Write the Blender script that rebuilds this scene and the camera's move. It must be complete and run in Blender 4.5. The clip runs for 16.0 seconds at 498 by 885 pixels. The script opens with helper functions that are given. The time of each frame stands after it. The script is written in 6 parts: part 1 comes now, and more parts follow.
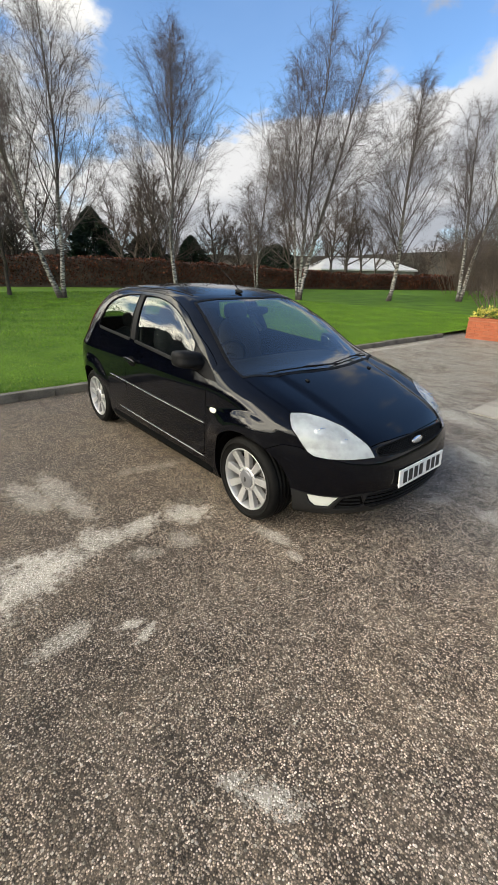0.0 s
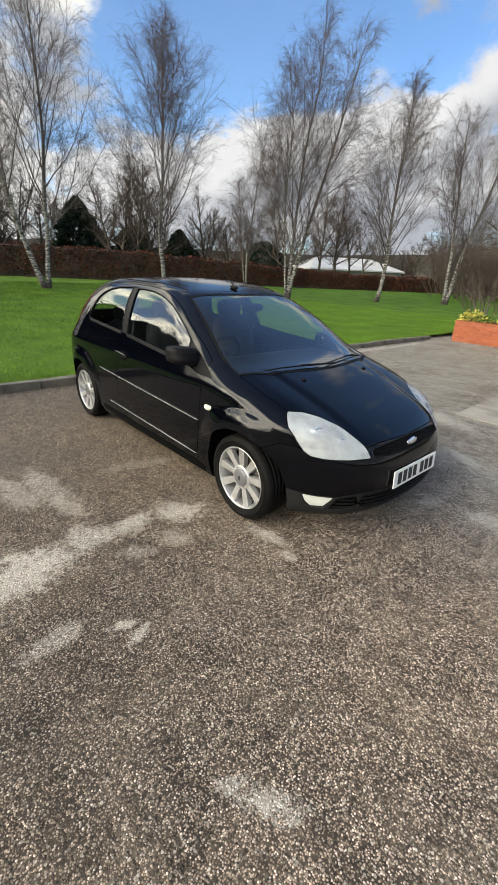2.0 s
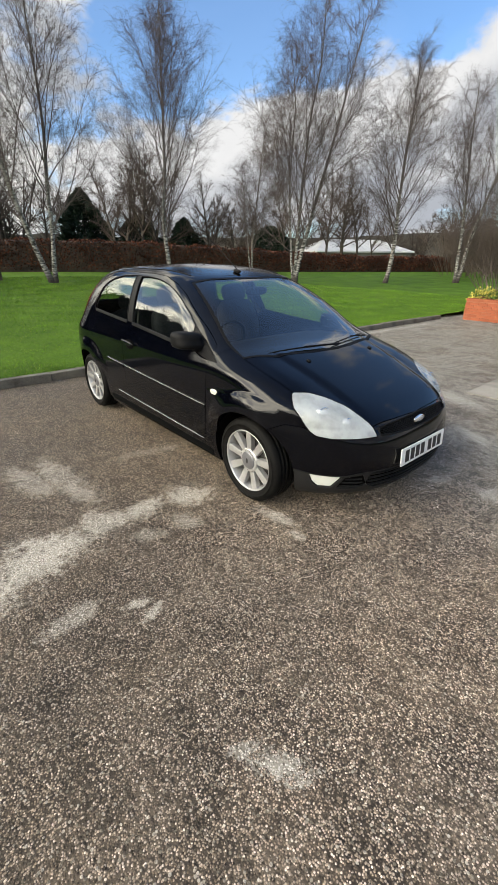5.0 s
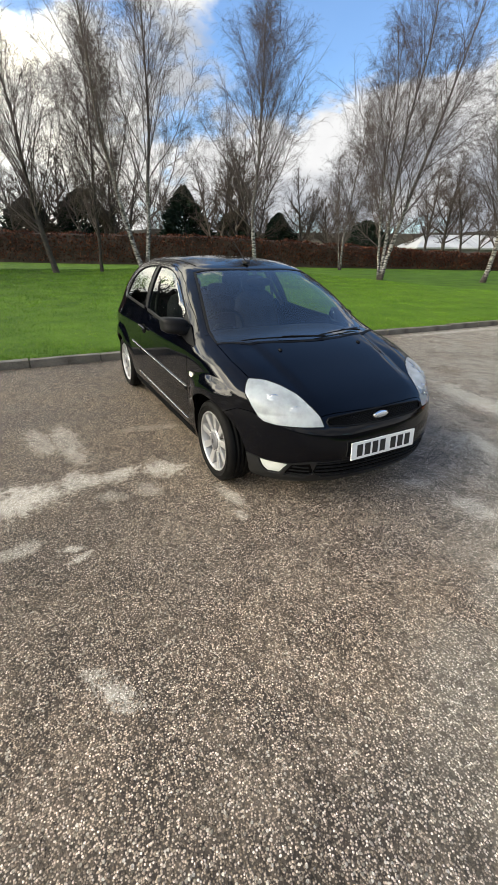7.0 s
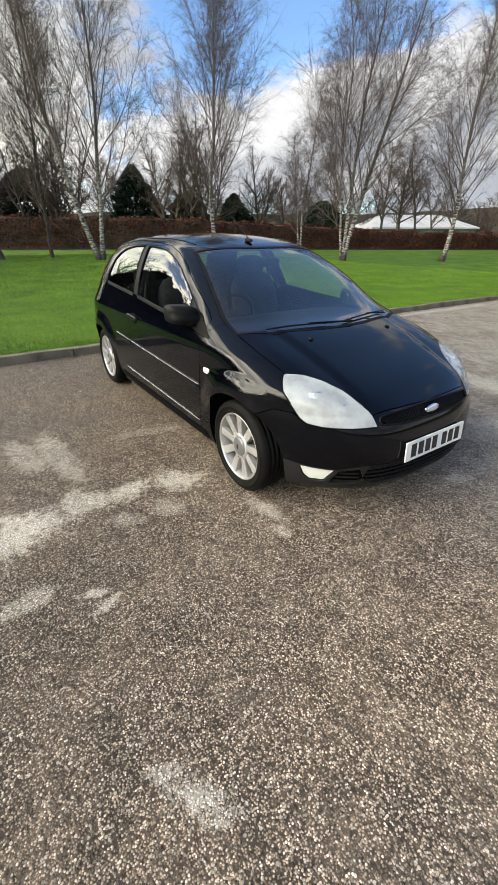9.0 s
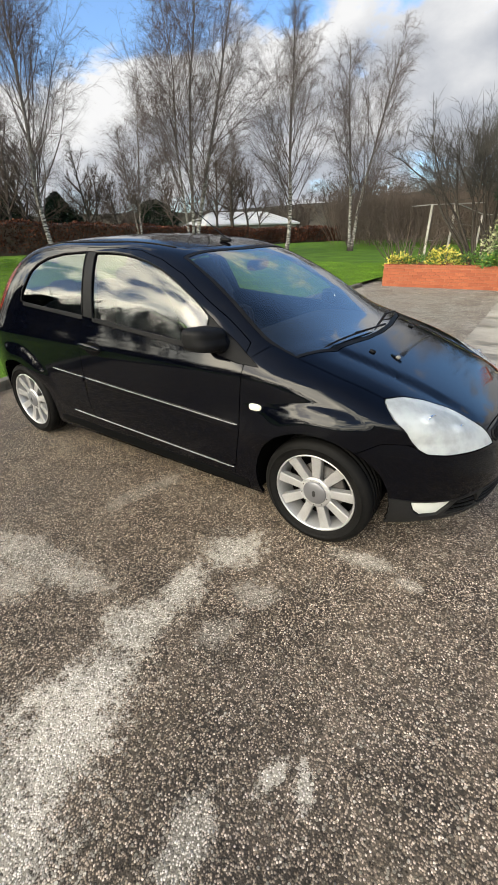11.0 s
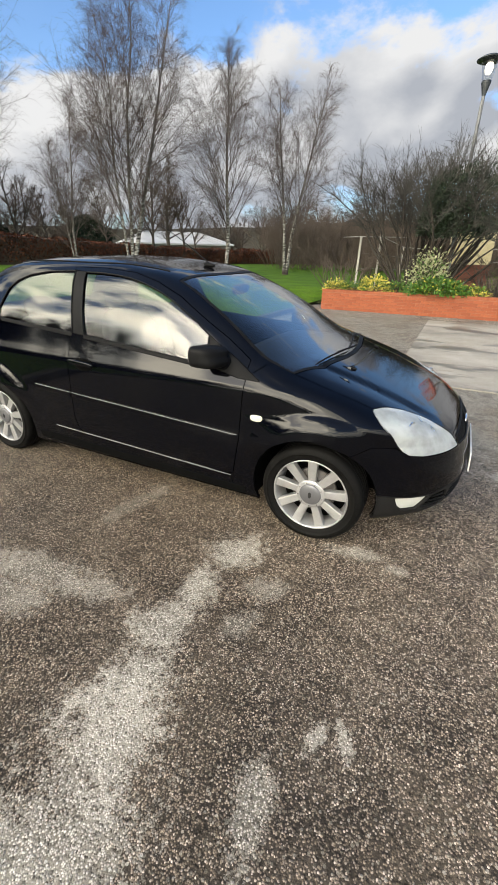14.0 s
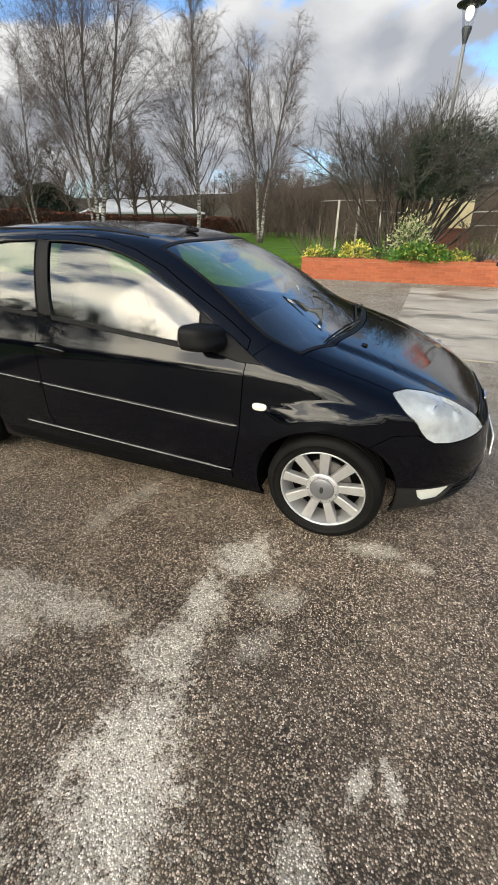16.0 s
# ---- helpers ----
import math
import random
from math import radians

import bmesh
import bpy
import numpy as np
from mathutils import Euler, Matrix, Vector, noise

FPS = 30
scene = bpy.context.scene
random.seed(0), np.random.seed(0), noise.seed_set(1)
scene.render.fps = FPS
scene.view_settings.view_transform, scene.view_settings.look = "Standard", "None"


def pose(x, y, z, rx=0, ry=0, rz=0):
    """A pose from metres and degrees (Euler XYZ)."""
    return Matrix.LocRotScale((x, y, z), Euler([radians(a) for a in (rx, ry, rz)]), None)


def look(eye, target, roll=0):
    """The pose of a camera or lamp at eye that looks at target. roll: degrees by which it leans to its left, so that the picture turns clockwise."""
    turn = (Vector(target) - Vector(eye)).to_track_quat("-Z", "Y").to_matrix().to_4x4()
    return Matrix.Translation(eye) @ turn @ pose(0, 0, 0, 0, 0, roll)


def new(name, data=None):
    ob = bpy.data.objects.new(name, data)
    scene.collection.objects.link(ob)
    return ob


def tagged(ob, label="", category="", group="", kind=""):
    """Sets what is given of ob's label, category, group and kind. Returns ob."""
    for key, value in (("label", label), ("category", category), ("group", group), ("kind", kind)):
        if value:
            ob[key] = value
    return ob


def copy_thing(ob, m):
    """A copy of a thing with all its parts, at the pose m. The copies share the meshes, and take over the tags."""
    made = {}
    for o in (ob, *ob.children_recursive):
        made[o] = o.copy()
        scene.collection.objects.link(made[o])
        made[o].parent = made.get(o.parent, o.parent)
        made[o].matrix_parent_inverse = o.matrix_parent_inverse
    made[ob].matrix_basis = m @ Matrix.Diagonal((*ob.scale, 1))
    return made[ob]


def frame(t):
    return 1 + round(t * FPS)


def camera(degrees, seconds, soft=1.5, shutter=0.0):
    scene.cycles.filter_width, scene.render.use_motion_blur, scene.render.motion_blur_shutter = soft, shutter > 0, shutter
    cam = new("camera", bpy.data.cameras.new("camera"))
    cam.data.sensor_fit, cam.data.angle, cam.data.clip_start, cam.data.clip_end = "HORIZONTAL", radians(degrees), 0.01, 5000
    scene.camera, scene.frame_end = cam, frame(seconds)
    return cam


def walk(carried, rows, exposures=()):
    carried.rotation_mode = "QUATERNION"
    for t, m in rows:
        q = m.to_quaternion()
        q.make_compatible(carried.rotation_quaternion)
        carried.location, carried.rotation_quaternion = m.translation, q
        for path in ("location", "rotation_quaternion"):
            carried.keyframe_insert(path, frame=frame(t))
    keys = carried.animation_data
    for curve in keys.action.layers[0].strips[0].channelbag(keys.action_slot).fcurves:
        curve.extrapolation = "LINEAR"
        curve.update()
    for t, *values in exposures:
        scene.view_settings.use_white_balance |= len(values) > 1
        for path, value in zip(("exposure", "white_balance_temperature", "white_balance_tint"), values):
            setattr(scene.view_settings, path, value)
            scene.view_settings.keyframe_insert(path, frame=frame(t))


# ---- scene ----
cam = camera(62.7, 16.0)
PATH = [
    (0, (3.056, -2.335, 1.509), (1.648, -1.134, 0.75), 0.9),
    (0.5, (3.051, -2.327, 1.504), (1.65, -1.12, 0.744), 1.0),
    (1, (3.043, -2.32, 1.507), (1.65, -1.104, 0.746), 1.3),
    (1.5, (3.012, -2.334, 1.509), (1.629, -1.104, 0.749), 1.8),
    (2, (2.993, -2.364, 1.504), (1.637, -1.111, 0.734), 2.8),
    (2.5, (2.98, -2.392, 1.5), (1.659, -1.111, 0.716), 3.7),
    (3, (2.981, -2.397, 1.498), (1.691, -1.091, 0.705), 4.5),
    (3.5, (2.996, -2.379, 1.492), (1.714, -1.071, 0.689), 4.0),
    (4, (3.015, -2.368, 1.486), (1.711, -1.082, 0.683), 2.6),
    (4.5, (3.026, -2.375, 1.486), (1.689, -1.122, 0.684), 1.1),
    (4.7, (3.025, -2.374, 1.484), (1.675, -1.14, 0.674), 0.7),
    (6.8, (3.522, -1.933, 1.452), (1.946, -1.035, 0.608), 1.1),
    (7, (3.597, -1.832, 1.46), (2.009, -0.957, 0.617), 1.0),
    (7.5, (3.697, -1.592, 1.449), (2.107, -0.721, 0.604), 0.8),
    (8, (3.669, -1.568, 1.44), (2.096, -0.674, 0.589), 0.4),
    (8.5, (3.419, -1.826, 1.425), (1.891, -0.877, 0.55), 0.3),
    (9, (3.08, -1.992, 1.41), (1.607, -0.984, 0.507), 0.2),
    (9.2, (2.919, -2.029, 1.401), (1.463, -1.008, 0.486), 0.1),
    (11.3, (1.883, -2.441, 1.428), (1.075, -0.867, 0.496), -0.6),
    (11.5, (1.856, -2.52, 1.434), (1.226, -0.876, 0.485), 0.9),
    (12, (1.812, -2.6, 1.426), (1.379, -0.91, 0.448), 4.1),
    (12.5, (1.781, -2.612, 1.439), (1.317, -0.917, 0.484), 5.1),
    (13, (1.775, -2.629, 1.442), (1.157, -0.96, 0.53), 3.6),
    (13.5, (1.754, -2.649, 1.457), (1.009, -1.009, 0.588), 2.3),
    (14, (1.761, -2.655, 1.462), (0.974, -1.021, 0.619), 1.0),
    (14.5, (1.796, -2.642, 1.458), (1.055, -0.991, 0.606), -0.0),
    (15, (1.818, -2.626, 1.449), (1.144, -0.963, 0.567), -0.3),
    (15.5, (1.747, -2.601, 1.443), (1.105, -0.946, 0.522), -0.2),
    (16, (1.546, -2.453, 1.425), (0.87, -0.83, 0.472), -0.1),
]
walk(cam, [(t, look(eye, target, roll)) for t, eye, target, roll in PATH],
     exposures=[(0, 0.08), (4.5, 0.08), (9, 0.26), (12, 0.14), (15, 0.05), (16, 0.05)])

# ---- sky, sun ----
world = bpy.data.worlds.new("sky")
scene.world = world
world.use_nodes = True
SUN_AZ, SUN_EL = 252.0, 27.0      # degrees from +x to +y, and above the horizon


def build_sky():
    nt = world.node_tree
    nt.nodes.clear()
    N, L = nt.nodes.new, nt.links.new
    out, bg = N("ShaderNodeOutputWorld"), N("ShaderNodeBackground")
    sky = N("ShaderNodeTexSky")
    sky.sky_type, sky.sun_disc = "NISHITA", False
    sky.sun_elevation, sky.sun_rotation = radians(24), radians(90 - SUN_AZ)
    sky.air_density, sky.dust_density, sky.ozone_density = 1.0, 0.3, 3.0
    co, sep = N("ShaderNodeTexCoord"), N("ShaderNodeSeparateXYZ")
    L(co.outputs["Generated"], sep.inputs[0])

    def math(op, a, b=None, clamp=False):
        m = N("ShaderNodeMath")
        m.operation, m.use_clamp = op, clamp
        for k, v in enumerate((a, b)):
            if v is None:
                continue
            if isinstance(v, (int, float)):
                m.inputs[k].default_value = v
            else:
                L(v, m.inputs[k])
        return m.outputs[0]

    def vec(op, a, b=None, scale=None):
        m = N("ShaderNodeVectorMath")
        m.operation = op
        for k, v in enumerate((a, b)):
            if v is None:
                continue
            if isinstance(v, (tuple, Vector)):
                m.inputs[k].default_value = v
            else:
                L(v, m.inputs[k])
        if scale is not None:
            m.inputs["Scale"].default_value = scale
        return m.outputs["Value"] if op == "DOT_PRODUCT" else m.outputs[0]

    def lump(p, scale, detail, rough):
        n = N("ShaderNodeTexNoise")
        L(p, n.inputs["Vector"])
        n.inputs["Scale"].default_value, n.inputs["Detail"].default_value, n.inputs["Roughness"].default_value = scale, detail, rough
        n.inputs["Distortion"].default_value = 0.2
        return n.outputs[0]

    def heap(p):
        return math("ADD", math("MULTIPLY", lump(p, 2.7, 8.0, 0.56), 0.74), math("MULTIPLY", lump(p, 8.0, 6.0, 0.6), 0.26))

    def towards(az, el, width):
        d = Vector((math_cos(az) * math_cos(el), math_sin(az) * math_cos(el), math_sin(el)))
        return math("POWER", math("MAXIMUM", vec("DOT_PRODUCT", co.outputs["Generated"], d), 0.0), 1.39 / radians(width) ** 2)

    # heaps of cumulus, flattened towards the horizon
    place = vec("ADD", vec("MULTIPLY", co.outputs["Generated"], (1.0, 1.0, 1.75)), CLOUD_SHIFT)
    body = heap(place)
    above = lump(vec("ADD", place, (0.0, 0.0, 0.13)), 2.7, 3.0, 0.5)
    under = lump(place, 2.7, 3.0, 0.5)
    near = towards(SUN_AZ, SUN_EL, 52)
    belt = N("ShaderNodeValToRGB")
    el = belt.color_ramp.elements
    while len(el) < 7:
        el.new(0.5)
    for e, (p, v) in zip(el, ((0.0, 0.55), (0.07, 0.55), (0.17, 0.60), (0.27, 0.57), (0.36, 0.44), (0.55, 0.48), (0.78, 0.31))):
        e.position, e.color = p, (v, v, v, 1)
    L(sep.outputs[2], belt.inputs[0])
    dens = math("ADD", body, math("SUBTRACT", belt.outputs[0], 0.5))
    for az, high, width, much in CLOUD_HEAPS:
        dens = math("ADD", dens, math("MULTIPLY", towards(az, high, width), much))
    cover = N("ShaderNodeMapRange")
    cover.interpolation_type = "SMOOTHSTEP"
    L(dens, cover.inputs[0])
    cover.inputs[1].default_value, cover.inputs[2].default_value = CLOUD_EDGE
    cover.inputs[3].default_value = 0.06
    # tops and thin edges are white, thick bases grey
    tone = N("ShaderNodeValToRGB")
    el = tone.color_ramp.elements
    el[0].position, el[0].color = 0.38, (1.0, 1.0, 1.0, 1)
    el[1].position, el[1].color = 0.60, (0.53, 0.56, 0.62, 1)
    L(math("ADD", math("MULTIPLY", math("SUBTRACT", above, under), 1.5), math("ADD", math("MULTIPLY", dens, 0.75), 0.08)), tone.inputs[0])
    # clouds are warm and bright round the low sun
    warm = N("ShaderNodeMix")
    warm.data_type, warm.blend_type = "RGBA", "MULTIPLY"
    warm.inputs["Factor"].default_value = 1.0
    glow = N("ShaderNodeMix")
    glow.data_type = "RGBA"
    L(near, glow.inputs["Factor"])
    glow.inputs["A"].default_value, glow.inputs["B"].default_value = (1, 1, 1, 1), SUN_GLOW
    L(tone.outputs[0], warm.inputs["A"])
    L(glow.outputs["Result"], warm.inputs["B"])
    lit = vec("SCALE", warm.outputs["Result"], scale=CLOUD_LIGHT)
    blue = vec("MULTIPLY", sky.outputs[0], BLUE_LIGHT)
    mix = N("ShaderNodeMix")
    mix.data_type = "RGBA"
    L(cover.outputs[0], mix.inputs["Factor"])
    L(blue, mix.inputs["A"])
    L(lit, mix.inputs["B"])
    L(mix.outputs["Result"], bg.inputs[0])
    bg.inputs[1].default_value = 0.12
    L(bg.outputs[0], out.inputs[0])


def math_cos(d):
    return math.cos(radians(d))


def math_sin(d):
    return math.sin(radians(d))


CLOUD_SHIFT, CLOUD_EDGE, CLOUD_LIGHT, BLUE_LIGHT, SUN_GLOW = (3.1, 1.7, 0.0), (0.47, 0.555), 6.9, (1.45, 1.72, 1.95), (12.5, 11.6, 9.2, 1)
CLOUD_HEAPS = [(163, 21, 9, 0.13), (138, 26, 12, -0.14), (118, 16, 13, 0.07), (91, 27, 13, -0.09), (112, 42, 13, 0.09), (240, 26, 50, 0.14)]  # bearing, height, width, more or less cloud
build_sky()
sun = new("sun", bpy.data.lights.new("sun", "SUN"))
sun.data.energy, sun.data.angle, sun.data.color = 2.4, radians(48), (1.0, 0.885, 0.71)
sun.matrix_world = look((math_cos(SUN_AZ) * 50, math_sin(SUN_AZ) * 50, 50 * math.tan(radians(SUN_EL))), (0, 0, 0))
scene.view_settings.exposure = 0.0

# ---- materials ----
def material(name, base=(0.5, 0.5, 0.5), rough=0.5, metal=0.0, spec=0.5, coat=0.0):
    m = bpy.data.materials.new(name)
    m.use_nodes = True
    b = m.node_tree.nodes["Principled BSDF"]
    b.inputs["Base Color"].default_value = (*base, 1)
    b.inputs["Roughness"].default_value, b.inputs["Metallic"].default_value = rough, metal
    b.inputs["Specular IOR Level"].default_value, b.inputs["Coat Weight"].default_value = spec, coat
    b.inputs["Coat Roughness"].default_value = 0.03
    return m


class Nodes:
    """A short hand for the nodes of one material."""

    def __init__(self, m):
        self.t = m.node_tree
        self.b = self.t.nodes["Principled BSDF"]
        self.co = self.t.nodes.new("ShaderNodeTexCoord").outputs["Object"]

    def add(self, kind, **values):
        n = self.t.nodes.new(kind)
        for k, v in values.items():
            self.put(n.inputs[k.replace("_", " ")], v)
        return n

    def put(self, socket, v):
        if isinstance(v, bpy.types.NodeSocket):
            self.t.links.new(v, socket)
        elif isinstance(v, tuple) and len(v) == 3 and socket.type == "RGBA":
            socket.default_value = (*v, 1)
        else:
            socket.default_value = v

    def noise(self, scale, detail=4.0, rough=0.55, vector=None, distort=0.0):
        return self.add("ShaderNodeTexNoise", Vector=vector or self.co, Scale=scale, Detail=detail, Roughness=rough, Distortion=distort).outputs[0]

    def voronoi(self, scale, out="Distance", vector=None, feature="F1"):
        n = self.add("ShaderNodeTexVoronoi", Vector=vector or self.co, Scale=scale)
        n.feature = feature
        return n.outputs[out]

    def math(self, op, a, b=0.0, clamp=False):
        n = self.t.nodes.new("ShaderNodeMath")
        n.operation, n.use_clamp = op, clamp
        self.put(n.inputs[0], a), self.put(n.inputs[1], b)
        return n.outputs[0]

    def ramp(self, v, *stops):
        n = self.t.nodes.new("ShaderNodeValToRGB")
        self.put(n.inputs[0], v)
        e = n.color_ramp.elements
        while len(e) < len(stops):
            e.new(0.5)
        for k, (p, c) in enumerate(stops):
            e[k].position, e[k].color = p, (*c, 1)
        return n.outputs[0]

    def step(self, v, lo, hi, a=0.0, b=1.0):
        n = self.t.nodes.new("ShaderNodeMapRange")
        n.interpolation_type = "SMOOTHSTEP"
        for k, x in enumerate((v, lo, hi, a, b)):
            self.put(n.inputs[k], x)
        return n.outputs[0]

    def mix(self, f, a, b, blend="MIX"):
        n = self.t.nodes.new("ShaderNodeMix")
        n.data_type, n.blend_type = "RGBA", blend
        self.put(n.inputs["Factor"], f), self.put(n.inputs["A"], a), self.put(n.inputs["B"], b)
        return n.outputs["Result"]

    def bump(self, height, strength=0.5, distance=0.01):
        n = self.add("ShaderNodeBump", Height=height, Strength=strength, Distance=distance)
        self.put(self.b.inputs["Normal"], n.outputs[0])

    def set(self, **values):
        for k, v in values.items():
            self.put(self.b.inputs[k.replace("_", " ")], v)


def wavy(name, dark, light, scale, rough=0.7, fine=30.0, bump=0.3, distance=0.004, spec=0.4):
    """A rough natural surface in two tones, with fine grain."""
    m = material(name, light, rough, spec=spec)
    n = Nodes(m)
    a, b = n.noise(scale, 5.0), n.noise(fine, 4.0)
    n.set(Base_Color=n.ramp(n.math("ADD", n.math("MULTIPLY", a, 0.65), n.math("MULTIPLY", b, 0.35)), (0.34, dark), (0.66, light)))
    n.bump(b, bump, distance)
    return m


def asphalt_material():
    m = material("worn_asphalt", (0.1, 0.1, 0.1), 0.6)
    n = Nodes(m)
    sep = n.add("ShaderNodeSeparateXYZ", Vector=n.co)
    flat = n.add("ShaderNodeCombineXYZ", X=sep.outputs[0], Y=sep.outputs[1]).outputs[0]

    def chips(scale):
        v = n.add("ShaderNodeTexVoronoi", Vector=flat, Scale=scale)
        return v.outputs["Distance"], n.add("ShaderNodeSeparateColor", Color=v.outputs["Color"]).outputs[0]

    small, small_tone = chips(150.0)
    large, large_tone = chips(88.0)
    big, mid = n.noise(0.5, 5.0, vector=flat), n.noise(3.2, 6.0, 0.6, vector=flat)
    binder = n.mix(n.step(mid, 0.35, 0.65), (0.034, 0.029, 0.023), (0.088, 0.077, 0.061))
    stone = n.ramp(small_tone, (0.0, (0.025, 0.021, 0.016)), (0.14, (0.10, 0.085, 0.064)), (0.5, (0.235, 0.205, 0.16)), (0.86, (0.36, 0.325, 0.27)), (1.0, (0.66, 0.62, 0.55)))
    col = n.mix(n.step(small, 0.40, 0.60), stone, binder)
    # clusters of chips stand pale between hollows of bare dark binder
    clump = n.noise(55.0, 4.0, 0.65, vector=flat)
    col = n.mix(1.0, col, n.ramp(clump, (0.34, (0.49, 0.46, 0.465)), (0.5, (1.36, 1.275, 1.29)), (0.66, (1.92, 1.80, 1.83))), "MULTIPLY")
    # larger pebbles lie scattered among the small ones
    pick = n.math("MULTIPLY", n.step(large_tone, 0.77, 0.79), n.step(large, 0.46, 0.36))
    pebble = n.ramp(n.math("FRACT", n.math("MULTIPLY", large_tone, 37.0)), (0.0, (0.12, 0.105, 0.083)), (0.6, (0.31, 0.283, 0.24)), (1.0, (0.62, 0.585, 0.53)))
    col = n.mix(pick, col, pebble)
    col = n.mix(1.0, col, n.ramp(big, (0.3, (0.78, 0.77, 0.8)), (0.5, (1.0, 0.97, 0.91)), (0.7, (1.18, 1.1, 0.98))), "MULTIPLY")
    # in front of the car the surface is smoother and paler
    wide = n.math("ADD", n.math("ADD", sep.outputs[0], sep.outputs[1]), n.math("MULTIPLY", n.noise(0.9, 6.0, 0.65, vector=flat), 2.4))
    # towards the lawn the tone is darker: shade beside the car, put into colour
    col = n.mix(n.step(wide, 2.6, 0.6, 0.0, 0.42), col, n.mix(1.0, col, (0.42, 0.40, 0.34), "MULTIPLY"))
    pale_zone = n.math("MULTIPLY", n.step(wide, 3.1, 4.5), n.step(n.noise(1.7, 7.0, 0.66, vector=flat, distort=0.6), 0.36, 0.56, 0.2, 0.88))
    col = n.mix(pale_zone, col, n.mix(n.step(small, 0.42, 0.62), n.ramp(small_tone, (0.0, (0.11, 0.096, 0.075)), (0.6, (0.40, 0.36, 0.30)), (1.0, (0.85, 0.8, 0.7))), (0.21, 0.185, 0.145)))
    # damp, dark blotches a hand wide
    col = n.mix(n.math("MULTIPLY", n.step(n.noise(9.0, 6.0, 0.75, vector=flat), 0.53, 0.40), 0.8), col, n.mix(0.5, col, (0.025, 0.02, 0.013)))
    # pale worn patches, where the binder has gone and dust has settled
    worn = None
    rag = n.math("SUBTRACT", n.math("ADD", n.math("ADD", n.math("MULTIPLY", n.noise(4.6, 9.0, 0.8, vector=flat, distort=0.5), 3.6), n.math("MULTIPLY", n.noise(24.0, 5.0, 0.75, vector=flat), 2.4)), n.math("MULTIPLY", small_tone, 0.7)), 3.28)
    for x, y, a, b, turn, much in PATCHES:
        at = n.add("ShaderNodeMapping", Vector=flat, Location=(x, y, 0), Rotation=(0, 0, radians(turn)), Scale=(a, b, 1))
        at.vector_type = "TEXTURE"
        r = n.t.nodes.new("ShaderNodeVectorMath")
        r.operation = "LENGTH"
        n.put(r.inputs[0], at.outputs[0])
        f = n.math("MULTIPLY", n.step(n.math("ADD", r.outputs["Value"], rag), 1.06, 0.90), much)
        worn = f if worn is None else n.math("MAXIMUM", worn, f)
    worn = n.math("MULTIPLY", worn, n.step(n.noise(34.0, 5.0, 0.7, vector=flat), 0.33, 0.44, 0.4, 1.0))
    worn = n.math("MULTIPLY", worn, n.step(small_tone, 0.06, 0.16, 0.45, 1.0))
    dust = n.mix(n.step(small, 0.3, 0.62), n.ramp(small_tone, (0.0, (0.26, 0.233, 0.192)), (0.5, (0.58, 0.53, 0.455)), (1.0, (0.86, 0.81, 0.72))), n.mix(n.step(mid, 0.35, 0.65), (0.23, 0.203, 0.16), (0.45, 0.405, 0.335)))
    dust = n.mix(n.math("MULTIPLY", pick, 0.8), dust, pebble)
    col = n.mix(worn, col, dust)
    n.set(Base_Color=col, Roughness=n.step(mid, 0.3, 0.7, 0.55, 0.75), Specular_IOR_Level=0.2)
    n.bump(n.math("ADD", n.math("ADD", n.math("MULTIPLY", n.step(small, 0.7, 0.1), 0.5), n.math("MULTIPLY", pick, 0.6)), n.math("MULTIPLY", clump, 1.2)), 0.8, 0.005)
    return m


PATCHES = [  # x, y, half length, half width, turn, strength
    (0.95, -1.12, 0.17, 0.12, 60, 0.9), (0.90, -1.42, 0.20, 0.085, 100, 0.95), (0.89, -1.68, 0.18, 0.13, 90, 0.95), (0.95, -1.92, 0.20, 0.16, 85, 0.97),
    (0.99, -2.15, 0.24, 0.18, 80, 0.95), (1.04, -2.45, 0.36, 0.21, 80, 0.9), (1.0, -2.9, 0.4, 0.24, 75, 0.85), (0.16, -1.68, 0.36, 0.11, 8, 0.6), (0.06, -1.88, 0.32, 0.10, 10, 0.5),
    (0.17, -0.96, 0.26, 0.07, 80, 0.3), (1.62, -1.81, 0.07, 0.026, 75, 0.9), (1.705, -1.78, 0.07, 0.026, 115, 0.9), (1.51, -2.08, 0.15, 0.05, 100, 0.7),
    (2.52, -1.79, 0.11, 0.05, 30, 0.95), (2.42, -1.84, 0.06, 0.03, 60, 0.8), (1.2, -1.28, 0.12, 0.07, 20, 0.45), (1.18, -1.52, 0.10, 0.05, 60, 0.5),
    (1.5, -0.82, 0.15, 0.05, 10, 0.7), (1.74, -0.86, 0.06, 0.035, 0, 0.6), (0.95, 2.5, 0.65, 0.2, -18, 0.85), (1.78, 1.47, 0.2, 0.07, -30, 0.75),
    (2.36, 0.5, 0.15, 0.09, 20, 0.9), (1.96, 0.42, 0.12, 0.05, 70, 0.6), (-0.35, 2.95, 0.4, 0.12, 10, 0.6), (-2.1, 6.6, 1.9, 0.1, 88, 0.8), (2.75, 0.25, 0.16, 0.06, 100, 0.7), (3.3, 0.9, 0.3, 0.1, 40, 0.7), (3.9, -0.6, 0.25, 0.1, 10, 0.7), (3.0, 2.0, 0.4, 0.12, 75, 0.6),
]

ASPHALT = asphalt_material()


